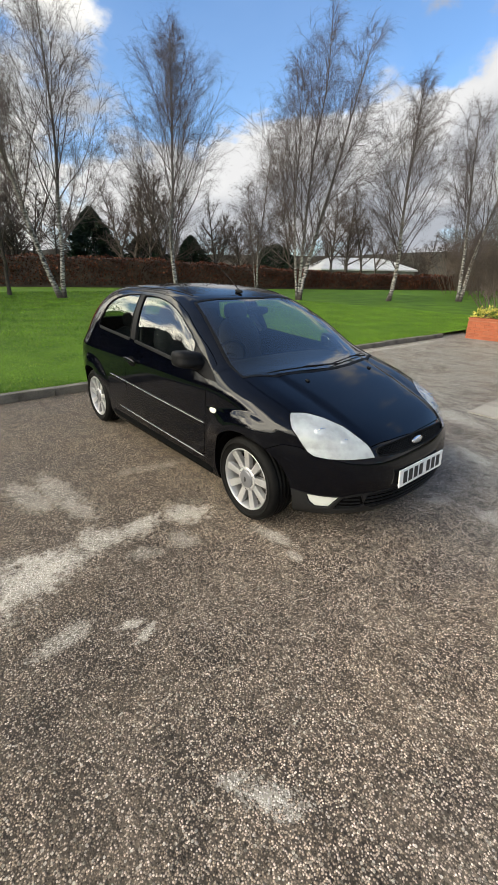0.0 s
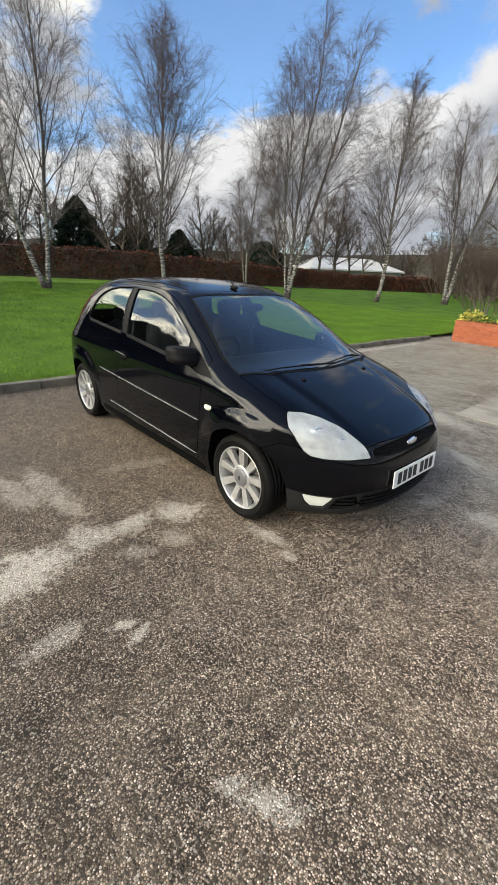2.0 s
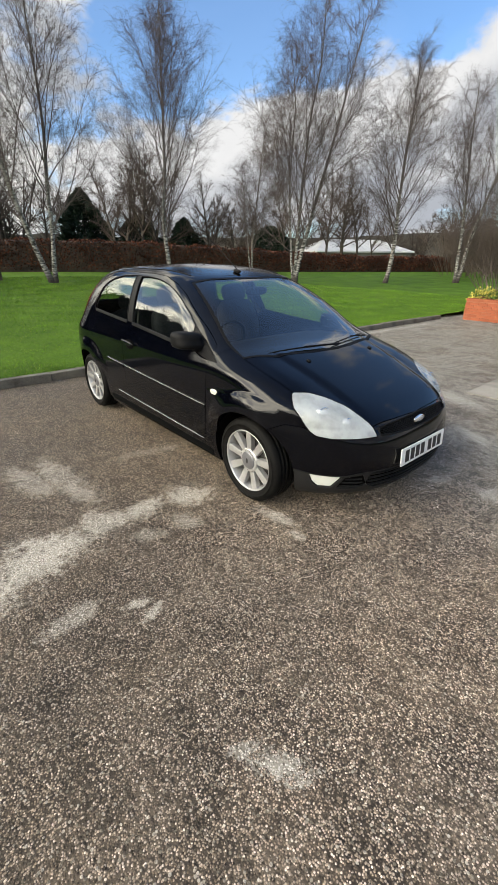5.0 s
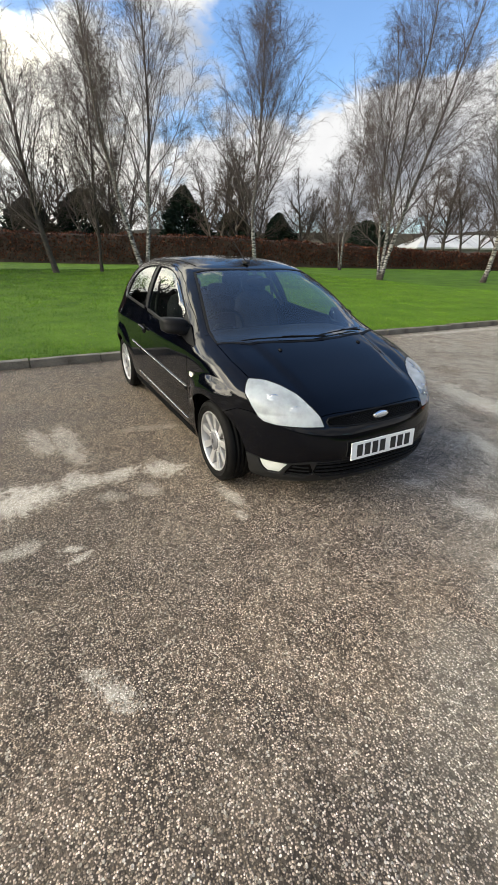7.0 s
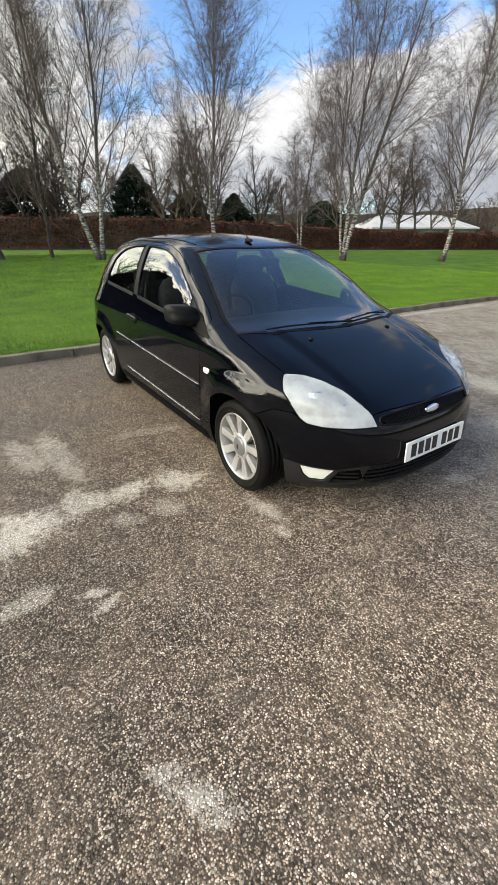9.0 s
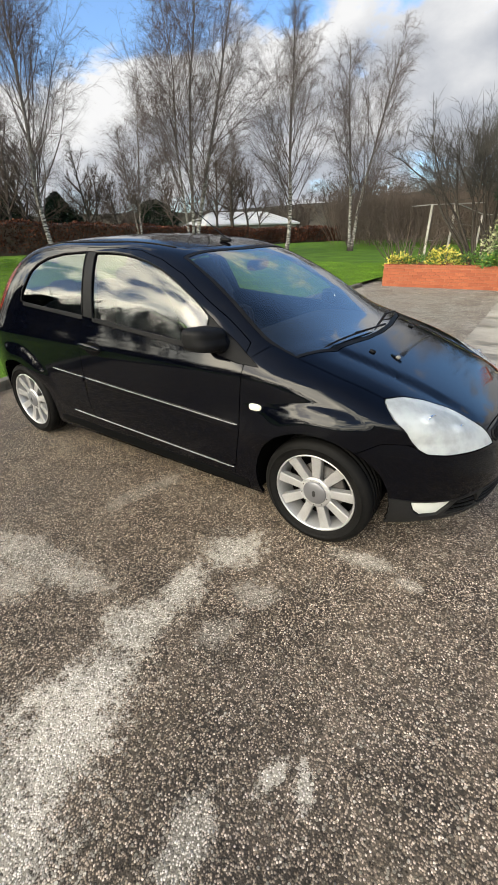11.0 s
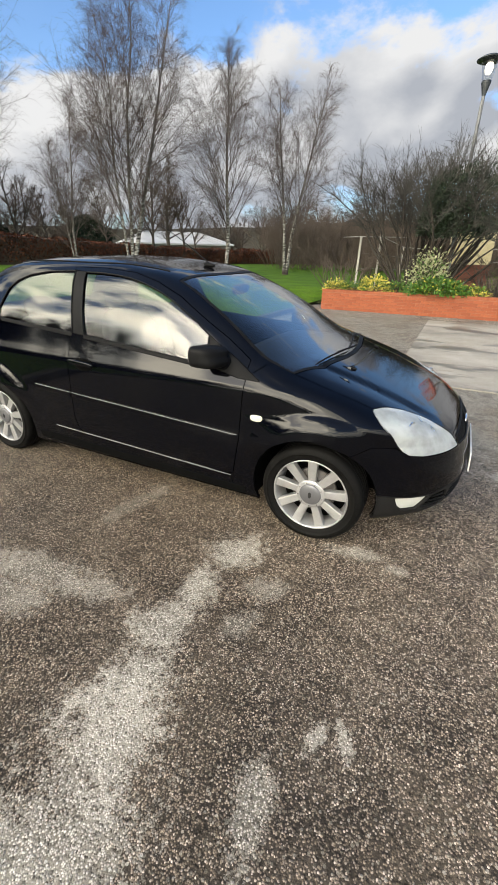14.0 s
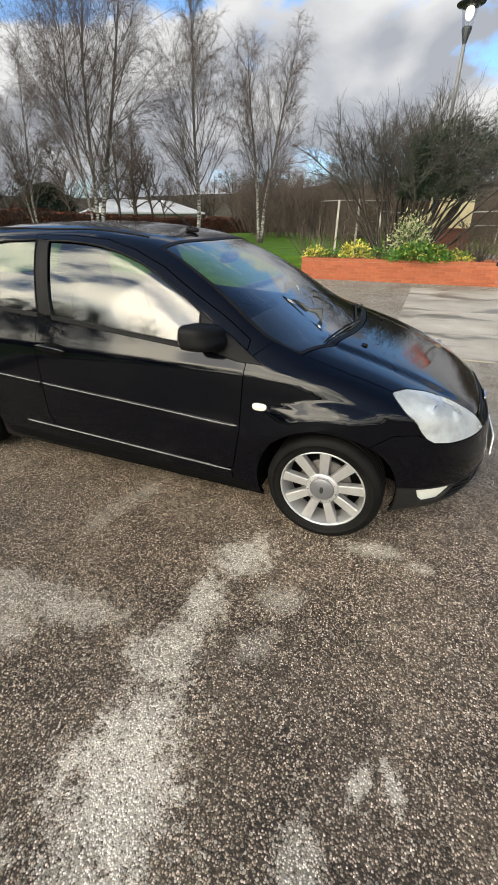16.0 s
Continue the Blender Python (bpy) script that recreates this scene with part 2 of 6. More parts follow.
def stained_concrete():
    m = material("stained_concrete", (0.6, 0.55, 0.46), 0.7, spec=0.2)
    n = Nodes(m)
    turned = n.add("ShaderNodeMapping", Vector=n.co, Rotation=(0, 0, radians(20)), Scale=(0.5, 1.2, 1.0)).outputs[0]
    grain, broad = n.noise(60.0, 4.0, 0.7), n.noise(0.7, 6.0, 0.6)
    col = n.ramp(n.math("ADD", n.math("MULTIPLY", broad, 0.7), n.math("MULTIPLY", grain, 0.3)), (0.36, (0.22, 0.2, 0.165)), (0.52, (0.37, 0.335, 0.28)), (0.66, (0.49, 0.45, 0.385)))
    damp = n.step(n.noise(1.3, 5.0, 0.6, vector=turned, distort=0.5), 0.53, 0.60, 0.0, 0.7)
    n.set(Base_Color=n.mix(damp, col, (0.09, 0.08, 0.062)), Roughness=n.step(damp, 0.0, 0.7, 0.75, 0.4))
    n.bump(grain, 0.3, 0.002)
    return m


CONCRETE = stained_concrete()
KERB = wavy("weathered_kerb_concrete", (0.05, 0.045, 0.034), (0.2, 0.182, 0.148), 3.0, 0.85, 70.0, 0.5, 0.003)
LAWN = wavy("mown_grass", (0.04, 0.088, 0.004), (0.108, 0.205, 0.010), 0.9, 0.85, 17.0, 1.0, 0.06, 0.2)


def blade_material():
    """Blades that differ one by one, over broad drifts of lusher and paler grass."""
    m = material("grass_blade", (0.1, 0.2, 0.02), 0.55, spec=0.25)
    n = Nodes(m)
    one = n.t.nodes.new("ShaderNodeNewGeometry").outputs["Random Per Island"]
    tone = n.ramp(one, (0.0, (0.04, 0.09, 0.005)), (0.45, (0.085, 0.17, 0.009)), (0.88, (0.145, 0.25, 0.018)), (1.0, (0.25, 0.27, 0.06)))
    n.set(Base_Color=n.mix(1.0, tone, n.ramp(n.noise(1.1, 4.0), (0.35, (0.62, 0.74, 0.5)), (0.65, (1.35, 1.42, 0.95))), "MULTIPLY"))
    return m


BLADE = blade_material()
SOIL = wavy("dark_soil", (0.015, 0.011, 0.008), (0.05, 0.036, 0.025), 8.0, 0.95, 60.0, 0.8, 0.01, 0.2)
BARK = wavy("grey_bark", (0.03, 0.026, 0.022), (0.09, 0.078, 0.066), 5.0, 0.9, 40.0, 0.6, 0.01, 0.2)
TWIG = wavy("bare_twigs", (0.062, 0.05, 0.046), (0.155, 0.125, 0.114), 3.0, 0.85, 20.0, 0.0, 0.001, 0.2)
FAR_TWIG = wavy("far_bare_twigs", (0.045, 0.036, 0.03), (0.1, 0.078, 0.066), 0.5, 0.9, 4.0, 0.0, 0.001, 0.1)
CONIFER = wavy("dark_conifer_needles", (0.006, 0.012, 0.008), (0.018, 0.032, 0.018), 1.2, 0.9, 12.0, 0.0, 0.001, 0.15)


def beech_leaf():
    m = material("brown_beech_leaves", (0.12, 0.045, 0.025), 0.85, spec=0.2)
    n = Nodes(m)
    one = n.t.nodes.new("ShaderNodeNewGeometry").outputs["Random Per Island"]
    tone = n.ramp(one, (0.0, (0.018, 0.009, 0.006)), (0.4, (0.075, 0.026, 0.014)), (0.8, (0.135, 0.05, 0.028)), (1.0, (0.23, 0.105, 0.065)))
    n.set(Base_Color=n.mix(1.0, tone, n.ramp(n.noise(0.8, 4.0), (0.35, (0.5, 0.46, 0.46)), (0.65, (1.1, 1.05, 1.0))), "MULTIPLY"))
    return m


HEDGE = beech_leaf()
BRICK = wavy("orange_red_brick", (0.34, 0.10, 0.05), (0.47, 0.155, 0.075), 2.5, 0.85, 80.0, 0.4, 0.002, 0.3)
MORTAR = wavy("pale_mortar", (0.24, 0.09, 0.05), (0.36, 0.15, 0.09), 6.0, 0.95, 90.0, 0.4, 0.002, 0.2)


def birch_bark():
    m = material("white_birch_bark", (0.6, 0.58, 0.53), 0.8, spec=0.25)
    n = Nodes(m)
    sep = n.add("ShaderNodeSeparateXYZ", Vector=n.co)
    band = n.add("ShaderNodeCombineXYZ", X=n.math("MULTIPLY", sep.outputs[0], 3.0), Y=n.math("MULTIPLY", sep.outputs[1], 3.0), Z=n.math("MULTIPLY", sep.outputs[2], 11.0)).outputs[0]
    marks = n.noise(1.6, 5.0, 0.65, vector=band)
    col = n.ramp(marks, (0.43, (0.04, 0.036, 0.032)), (0.5, (0.22, 0.205, 0.185)), (0.6, (0.44, 0.425, 0.39)), (0.8, (0.6, 0.58, 0.53)))
    col = n.mix(n.step(sep.outputs[2], 1.4, 6.5, 0.0, 0.8), col, (0.13, 0.112, 0.10))
    n.set(Base_Color=n.mix(n.step(sep.outputs[2], 0.75, 0.05), col, (0.045, 0.036, 0.03)))
    n.bump(marks, 0.6, 0.02)
    return m


BIRCH = birch_bark()


def car_paint():
    m = material("black_car_paint", (0.002, 0.0022, 0.0035), 0.04, 0.0, 0.29, 0.0)
    n = Nodes(m)
    dust = n.noise(2.2, 6.0, 0.6)
    n.set(Base_Color=n.mix(n.step(dust, 0.45, 0.8), (0.0008, 0.0011, 0.0026), (0.0024, 0.0026, 0.0038)), Roughness=n.step(dust, 0.3, 0.75, 0.025, 0.09))
    return m


PAINT = car_paint()
TRIM = wavy("black_textured_plastic", (0.005, 0.005, 0.0055), (0.011, 0.011, 0.0115), 6.0, 0.5, 300.0, 0.25, 0.0005, 0.09)
UNDER = material("black_underbody", (0.003, 0.003, 0.003), 0.9, spec=0.05)
RUBBER = wavy("tyre_rubber", (0.004, 0.004, 0.004), (0.01, 0.0096, 0.009), 8.0, 0.6, 60.0, 0.2, 0.001, 0.07)
ALLOY = wavy("silver_alloy", (0.43, 0.427, 0.424), (0.54, 0.537, 0.534), 9.0, 0.35, 120.0, 0.05, 0.0005, 0.5)
ALLOY.node_tree.nodes["Principled BSDF"].inputs["Metallic"].default_value = 0.65
CHROME = material("bright_chrome", (0.8, 0.8, 0.8), 0.12, 1.0)
CAP = material("grey_hub_cap", (0.17, 0.17, 0.18), 0.38, 0.5)
DISC = wavy("worn_brake_steel", (0.07, 0.06, 0.055), (0.16, 0.15, 0.14), 12.0, 0.5, 60.0, 0.1, 0.001)
SKIRT = wavy("grained_grey_plastic", (0.008, 0.008, 0.0083), (0.015, 0.015, 0.0155), 6.0, 0.55, 300.0, 0.25, 0.0005, 0.25)
SEAT = wavy("charcoal_seat_cloth", (0.018, 0.018, 0.02), (0.04, 0.04, 0.044), 12.0, 0.95, 250.0, 0.3, 0.001, 0.2)


def glass_material(name, tint, rough=0.0, ior=1.6, rise=4.0):
    """Thin glass: it lets tinted light through and mirrors by its angle."""
    m = bpy.data.materials.new(name)
    m.use_nodes = True
    t = m.node_tree
    t.nodes.clear()
    out, mix = t.nodes.new("ShaderNodeOutputMaterial"), t.nodes.new("ShaderNodeMixShader")
    clear, gloss, face = t.nodes.new("ShaderNodeBsdfTransparent"), t.nodes.new("ShaderNodeBsdfGlossy"), t.nodes.new("ShaderNodeLayerWeight")
    clear.inputs[0].default_value = (*tint, 1)
    gloss.inputs["Roughness"].default_value = rough
    face.inputs["Blend"].default_value = 0.5
    power, share = t.nodes.new("ShaderNodeMath"), t.nodes.new("ShaderNodeMath")
    power.operation, share.operation = "POWER", "MULTIPLY_ADD"
    power.inputs[1].default_value = rise
    bare = ((ior - 1) / (ior + 1)) ** 2
    share.inputs[1].default_value, share.inputs[2].default_value = 1 - bare, bare
    t.links.new(face.outputs["Facing"], power.inputs[0])
    t.links.new(power.outputs[0], share.inputs[0])
    t.links.new(share.outputs[0], mix.inputs[0])
    t.links.new(clear.outputs[0], mix.inputs[1])
    t.links.new(gloss.outputs[0], mix.inputs[2])
    t.links.new(mix.outputs[0], out.inputs[0])
    return m


def hazy_lens():
    """Headlight plastic gone milky with age."""
    m = material("hazy_headlight_plastic", (0.62, 0.68, 0.69), 0.12, 0.0, 0.5, 1.0)
    n = Nodes(m)
    n.set(Alpha=n.step(n.noise(9.0, 4.0), 0.3, 0.7, 0.34, 0.52), Base_Color=n.mix(n.noise(5.0), (0.72, 0.78, 0.8), (0.86, 0.89, 0.9)))
    return m


GLASS = glass_material("tinted_car_glass", (0.7, 0.76, 0.73), 0.0, 1.95)
SCREEN_GLASS = glass_material("windscreen_glass", (0.86, 0.93, 0.9), 0.0, 1.9, 3.0)
LENS = hazy_lens()
REFLECTOR = wavy("headlight_reflector", (0.56, 0.61, 0.62), (0.82, 0.86, 0.87), 12.0, 0.25, 70.0, 0.5, 0.004)
REFLECTOR.node_tree.nodes["Principled BSDF"].inputs["Metallic"].default_value = 0.1
BOWL = material("lamp_bowl", (0.58, 0.62, 0.63), 0.2, 0.6)
FOG_LENS = material("ribbed_fog_lamp_lens", (0.66, 0.68, 0.64), 0.2, 0.1, 0.5, 1.0)
RED_LENS = material("red_lamp_lens", (0.26, 0.02, 0.008), 0.15, 0.0, 0.5, 1.0)
AMBER = material("pale_repeater_lens", (0.72, 0.68, 0.55), 0.2, 0.0, 0.5, 0.8)
PLATE = material("white_plate", (0.78, 0.78, 0.75), 0.35)
INK = material("black_ink", (0.012, 0.012, 0.012), 0.5)
# metal of badge and sill line, also of glints drawn along the mouldings
BRIGHT = material("bright_trim_and_glint", (0.6, 0.6, 0.58), 0.25, 0.7)
PALE_TRIM = wavy("grey_interior_trim", (0.04, 0.04, 0.039), (0.065, 0.065, 0.062), 8.0, 0.8, 200.0, 0.1, 0.0005, 0.3)

# ---- tools for meshes ----
def mesh_object(name, verts, faces, mat, parent=None, smooth=False, label=""):
    me = bpy.data.meshes.new(name)
    me.from_pydata([tuple(v) for v in verts], [], faces)
    me.materials.append(mat)
    if smooth:
        me.polygons.foreach_set("use_smooth", [True] * len(me.polygons))
    ob = new(name, me)
    ob.parent = parent
    return tagged(ob, label)


def part(name, bm, mat, parent=None, label="", smooth=False, angle=None):
    """Links a bmesh as one mesh object under a thing or a part."""
    bmesh.ops.recalc_face_normals(bm, faces=bm.faces)
    me = bpy.data.meshes.new(name)
    bm.to_mesh(me)
    bm.free()
    me.materials.append(mat)
    if smooth:
        me.polygons.foreach_set("use_smooth", [True] * len(me.polygons))
    ob = new(name, me)
    ob.parent = parent
    return tagged(ob, label)


def empty(name, m=None, parent=None):
    ob = new(name)
    ob.parent = parent
    ob.matrix_basis = m or Matrix()
    return ob


def box(bm, lo, hi, m=None, bevel=0.0):
    """A bevelled box added to a bmesh."""
    made = bmesh.ops.create_cube(bm, size=1.0)["verts"]
    size, mid = Vector(hi) - Vector(lo), (Vector(hi) + Vector(lo)) / 2
    for v in made:
        v.co = Vector((v.co.x * size.x, v.co.y * size.y, v.co.z * size.z)) + mid
    if bevel:
        edges = list({e for v in made for e in v.link_edges})
        made = bmesh.ops.bevel(bm, geom=edges, offset=bevel, segments=2, affect="EDGES", profile=0.6)["verts"]
        made = list({v for v in made})
    if m is not None:
        bmesh.ops.transform(bm, matrix=m, verts=made)
    return made


def tube(points, radii, sides, verts, faces):
    """A tapered tube along points, added to lists of vertices and faces."""
    start, n = len(verts), len(points)
    for k in range(n):
        d = points[min(k + 1, n - 1)] - points[max(k - 1, 0)]
        d = d / (np.linalg.norm(d) + 1e-9)
        a = np.cross(d, (0.31, 0.87, 0.39))
        a = a / (np.linalg.norm(a) + 1e-9)
        b = np.cross(d, a)
        for s in range(sides):
            f = 2 * math.pi * s / sides
            verts.append(points[k] + radii[k] * (a * math.cos(f) + b * math.sin(f)))
    for k in range(n - 1):
        for s in range(sides):
            i, j = start + k * sides + s, start + k * sides + (s + 1) % sides
            faces.append((i, j, j + sides, i + sides))


def tubes_object(name, runs, mat, parent, smooth=True, label=""):
    """runs: (points, radii, sides)."""
    verts, faces = [], []
    for p, r, s in runs:
        tube(np.asarray(p, float), r, s, verts, faces)
    return mesh_object(name, verts, faces, mat, parent, smooth, label)


def revolve(name, profile, n, mat, parent, closed=True):
    """A body of revolution about y from (radius, y) pairs."""
    verts, faces, m = [], [], len(profile)
    for k in range(n):
        a = 2 * math.pi * k / n
        verts += [(r * math.cos(a), y, r * math.sin(a)) for r, y in profile]
    for k in range(n):
        for q in range(m - 1 + closed):
            i, j = k * m + q, k * m + (q + 1) % m
            i2, j2 = (k + 1) % n * m + q, (k + 1) % n * m + (q + 1) % m
            faces.append((i, j, j2, i2))
    return mesh_object(name, verts, faces, mat, parent, True)


def ellipsoid(bm, centre, size, m=None, seg=24):
    made = bmesh.ops.create_uvsphere(bm, u_segments=seg, v_segments=seg // 2, radius=1.0)["verts"]
    bmesh.ops.transform(bm, matrix=Matrix.Translation(centre) @ (m or Matrix()) @ Matrix.Diagonal((*size, 1)), verts=made)
    return made


def superbox(bm, centre, size, power=4.0, m=None, seg=28):
    """A cushion-like rounded box."""
    made = bmesh.ops.create_uvsphere(bm, u_segments=seg, v_segments=seg // 2, radius=1.0)["verts"]
    for v in made:
        s = sum(abs(q) ** power for q in v.co) ** (1 / power)
        v.co = Vector([q / s * h for q, h in zip(v.co, size)])
    bmesh.ops.transform(bm, matrix=Matrix.Translation(centre) @ (m or Matrix()), verts=made)
    return made


# ---- ground ----
def kerb_x(y):
    """The kerb line between car park and lawn."""
    return -2.53 + 0.028 * y


def lawn_z(x, y):
    """The lawn rises gently away from the kerb."""
    away = max(0.0, kerb_x(y) - x)
    return 0.085 + 0.0075 * away + 0.02 * noise.noise((x * 0.25, y * 0.25, 3.0)) * min(1.0, away / 3)


def grid_object(name, xs, ys, height, mat):
    verts = [(x, y, height(x, y)) for y in ys for x in xs]
    w = len(xs)
    faces = [(j * w + i, j * w + i + 1, (j + 1) * w + i + 1, (j + 1) * w + i) for j in range(len(ys) - 1) for i in range(w - 1)]
    return mesh_object(name, verts, faces, mat, None, True)


def spread(lo, hi, n, power=1.0):
    return [lo + (hi - lo) * (k / n) ** power for k in range(n + 1)]


ground = mesh_object("ground", [(-2500, -2500, -0.03), (2500, -2500, -0.03), (2500, 2500, -0.03), (-2500, 2500, -0.03)], [(0, 1, 2, 3)], LAWN)
tagged(ground, "green grassland reaching to the horizon", "ground", kind="structure")
car_park = grid_object("road", spread(-3.0, 30, 66), spread(-30, 22, 104), lambda x, y: 0.006 * noise.noise((x * 0.6, y * 0.6, 0)) if abs(x) < 9 and abs(y) < 9 else 0.0, ASPHALT)
tagged(car_park, "worn grey asphalt car park with pale patches", "car park", kind="structure")
lawn_y = spread(-40, 70, 130)


def build_lawn():
    verts, faces = [], []
    away = [0.0, 0.15, 0.4, 0.8, 1.3, 2, 3, 4, 5, 6.5, 8, 10, 12, 14, 16, 18, 20, 23, 26, 30, 35, 40, 50, 65, 90]
    for y in lawn_y:
        for d in away:
            x = kerb_x(y) - 0.12 - d
            verts.append((x, y, lawn_z(x, y)))
    w = len(away)
    for j in range(len(lawn_y) - 1):
        for i in range(w - 1):
            faces.append((j * w + i + 1, j * w + i, (j + 1) * w + i, (j + 1) * w + i + 1))
    ob = mesh_object("lawn", verts, faces, LAWN, None, True)
    tagged(ob, "mown green lawn rising gently behind the kerb", "lawn", kind="structure")


build_lawn()


def build_slab():
    """Concrete bays let into the asphalt, with dark joints between them."""
    slab = empty("pavement")
    tagged(slab, "pale stained concrete bays beside the asphalt", "pavement", kind="structure")
    xs, ys = (1.15, 5.6, 10.2, 15.0), (2.76, 5.75, 8.7)
    for i in range(3):
        for j in range(2):
            bm = bmesh.new()
            box(bm, (xs[i] + 0.008, ys[j] + 0.008, -0.1), (xs[i + 1] - 0.008, ys[j + 1] - 0.008, 0.012), None, 0.006)
            part("concrete_bay", bm, CONCRETE, slab)
    return slab


build_slab()


def build_kerb():
    kerb = empty("kerb")
    tagged(kerb, "weathered grey concrete kerb stones along the lawn", "kerb", kind="structure")
    shapes = []
    for k in range(4):
        bm = bmesh.new()
        box(bm, (-0.065, -0.4525, -0.1), (0.065, 0.4525, 0.1), None, 0.014)
        bmesh.ops.subdivide_edges(bm, edges=bm.edges[:], cuts=2)
        for v in bm.verts:
            v.co += Vector(noise.noise_vector(v.co * 6 + Vector((k * 9, 0, 0)))) * 0.006
        me = bpy.data.meshes.new("kerb_stone")
        bm.to_mesh(me)
        bm.free()
        me.materials.append(KERB)
        shapes.append(me)
    y, n = -16.0, 0
    while y < 9.6:
        ob = new("kerb_stone", shapes[n % 4])
        ob.parent = kerb
        ob.matrix_basis = pose(kerb_x(y) - 0.06 + random.uniform(-0.008, 0.008), y, random.uniform(-0.012, 0.006), random.uniform(-0.4, 0.4), random.uniform(-1, 1), -1.6 + random.uniform(-0.5, 0.5))
        y, n = y + 0.915, n + 1


build_kerb()


# ---- trees ----
def branch(rng, p, d, length, r0, r1, steps, droop, wander):
    """A wandering tapered run of points. droop: pull up (+) or down (-) along the way."""
    pts, rad = [p], [r0]
    for k in range(steps):
        d = d + rng.normal(0, wander, 3) + np.array([0, 0, droop / steps])
        d = d / np.linalg.norm(d)
        p = p + d * length / steps
        pts.append(p)
        rad.append(r0 + (r1 - r0) * (k + 1) / steps)
    return np.array(pts), rad


def along(pts, f):
    k = f * (len(pts) - 1)
    i = min(int(k), len(pts) - 2)
    return pts[i] + (pts[i + 1] - pts[i]) * (k - i), (pts[i + 1] - pts[i]) / (np.linalg.norm(pts[i + 1] - pts[i]) + 1e-9)


def off_axis(rng, d, angle):
    a = rng.normal(0, 1, 3)
    a -= d * (a @ d)
    a /= np.linalg.norm(a)
    return d * math.cos(angle) + a * math.sin(angle)


def fast_mesh(name, verts, quads, mat, parent=None, label=""):
    """A mesh of quads straight from arrays."""
    me = bpy.data.meshes.new(name)
    verts, quads = np.asarray(verts, np.float32), np.asarray(quads, np.int32)
    me.vertices.add(len(verts))
    me.vertices.foreach_set("co", verts.ravel())
    me.loops.add(quads.size)
    me.loops.foreach_set("vertex_index", quads.ravel())
    me.polygons.add(len(quads))
    me.polygons.foreach_set("loop_start", np.arange(0, quads.size, 4, dtype=np.int32))
    me.update(calc_edges=True)
    me.materials.append(mat)
    ob = new(name, me)
    ob.parent = parent
    return tagged(ob, label)


def unit(v):
    return v / (np.linalg.norm(v, axis=-1, keepdims=True) + 1e-9)


def prisms(p0, p1, r0, r1):
    """Three-sided tapered sticks from p0 to p1."""
    d = unit(p1 - p0)
    a = unit(np.cross(d, np.array([0.31, 0.87, 0.39])))
    b = np.cross(d, a)
    rows = []
    for p, r in ((p0, r0), (p1, r1)):
        r = np.broadcast_to(np.asarray(r, float), len(p0))[:, None]
        rows += [p + r * (a * math.cos(f) + b * math.sin(f)) for f in (0.0, 2.094, 4.189)]
    verts = np.stack(rows, 1).reshape(-1, 3)
    i = np.arange(len(p0))[:, None] * 6
    quads = np.concatenate([i + np.array(q) for q in ((0, 1, 4, 3), (1, 2, 5, 4), (2, 0, 3, 5))])
    return verts, quads


def join(*some):
    """Joins pairs of vertices and quads."""
    verts, quads, n = [], [], 0
    for v, q in some:
        verts.append(v)
        quads.append(q + n)
        n += len(v)
    return np.concatenate(verts), np.concatenate(quads)


def sprout(rng, p, d, lo, hi, length, droop):
    """New shoots at points p with axes d: their starts, bends and ends."""
    side = rng.normal(0, 1, p.shape)
    side = unit(side - d * (side * d).sum(1, keepdims=True))
    a = rng.uniform(lo, hi, len(p))[:, None]
    way = d * np.cos(a) + side * np.sin(a)
    mid = p + way * length[:, None] * 0.5
    way = unit(way + rng.normal(0, 0.14, p.shape) + np.array([0, 0, 1.0]) * droop)
    return p, mid, mid + way * length[:, None] * 0.5


def on_shoots(rng, shoots, each, lo=0.15):
    """Random points on shoots, each shoot taking some, with the way they point."""
    p0, p1, p2 = (np.repeat(q, each, 0) for q in shoots)
    f = rng.uniform(lo, 1.0, len(p0))[:, None]
    first = f < 0.5
    p = np.where(first, p0 + (p1 - p0) * 2 * f, p1 + (p2 - p1) * (2 * f - 1))
    return p, unit(np.where(first, p1 - p0, p2 - p1))


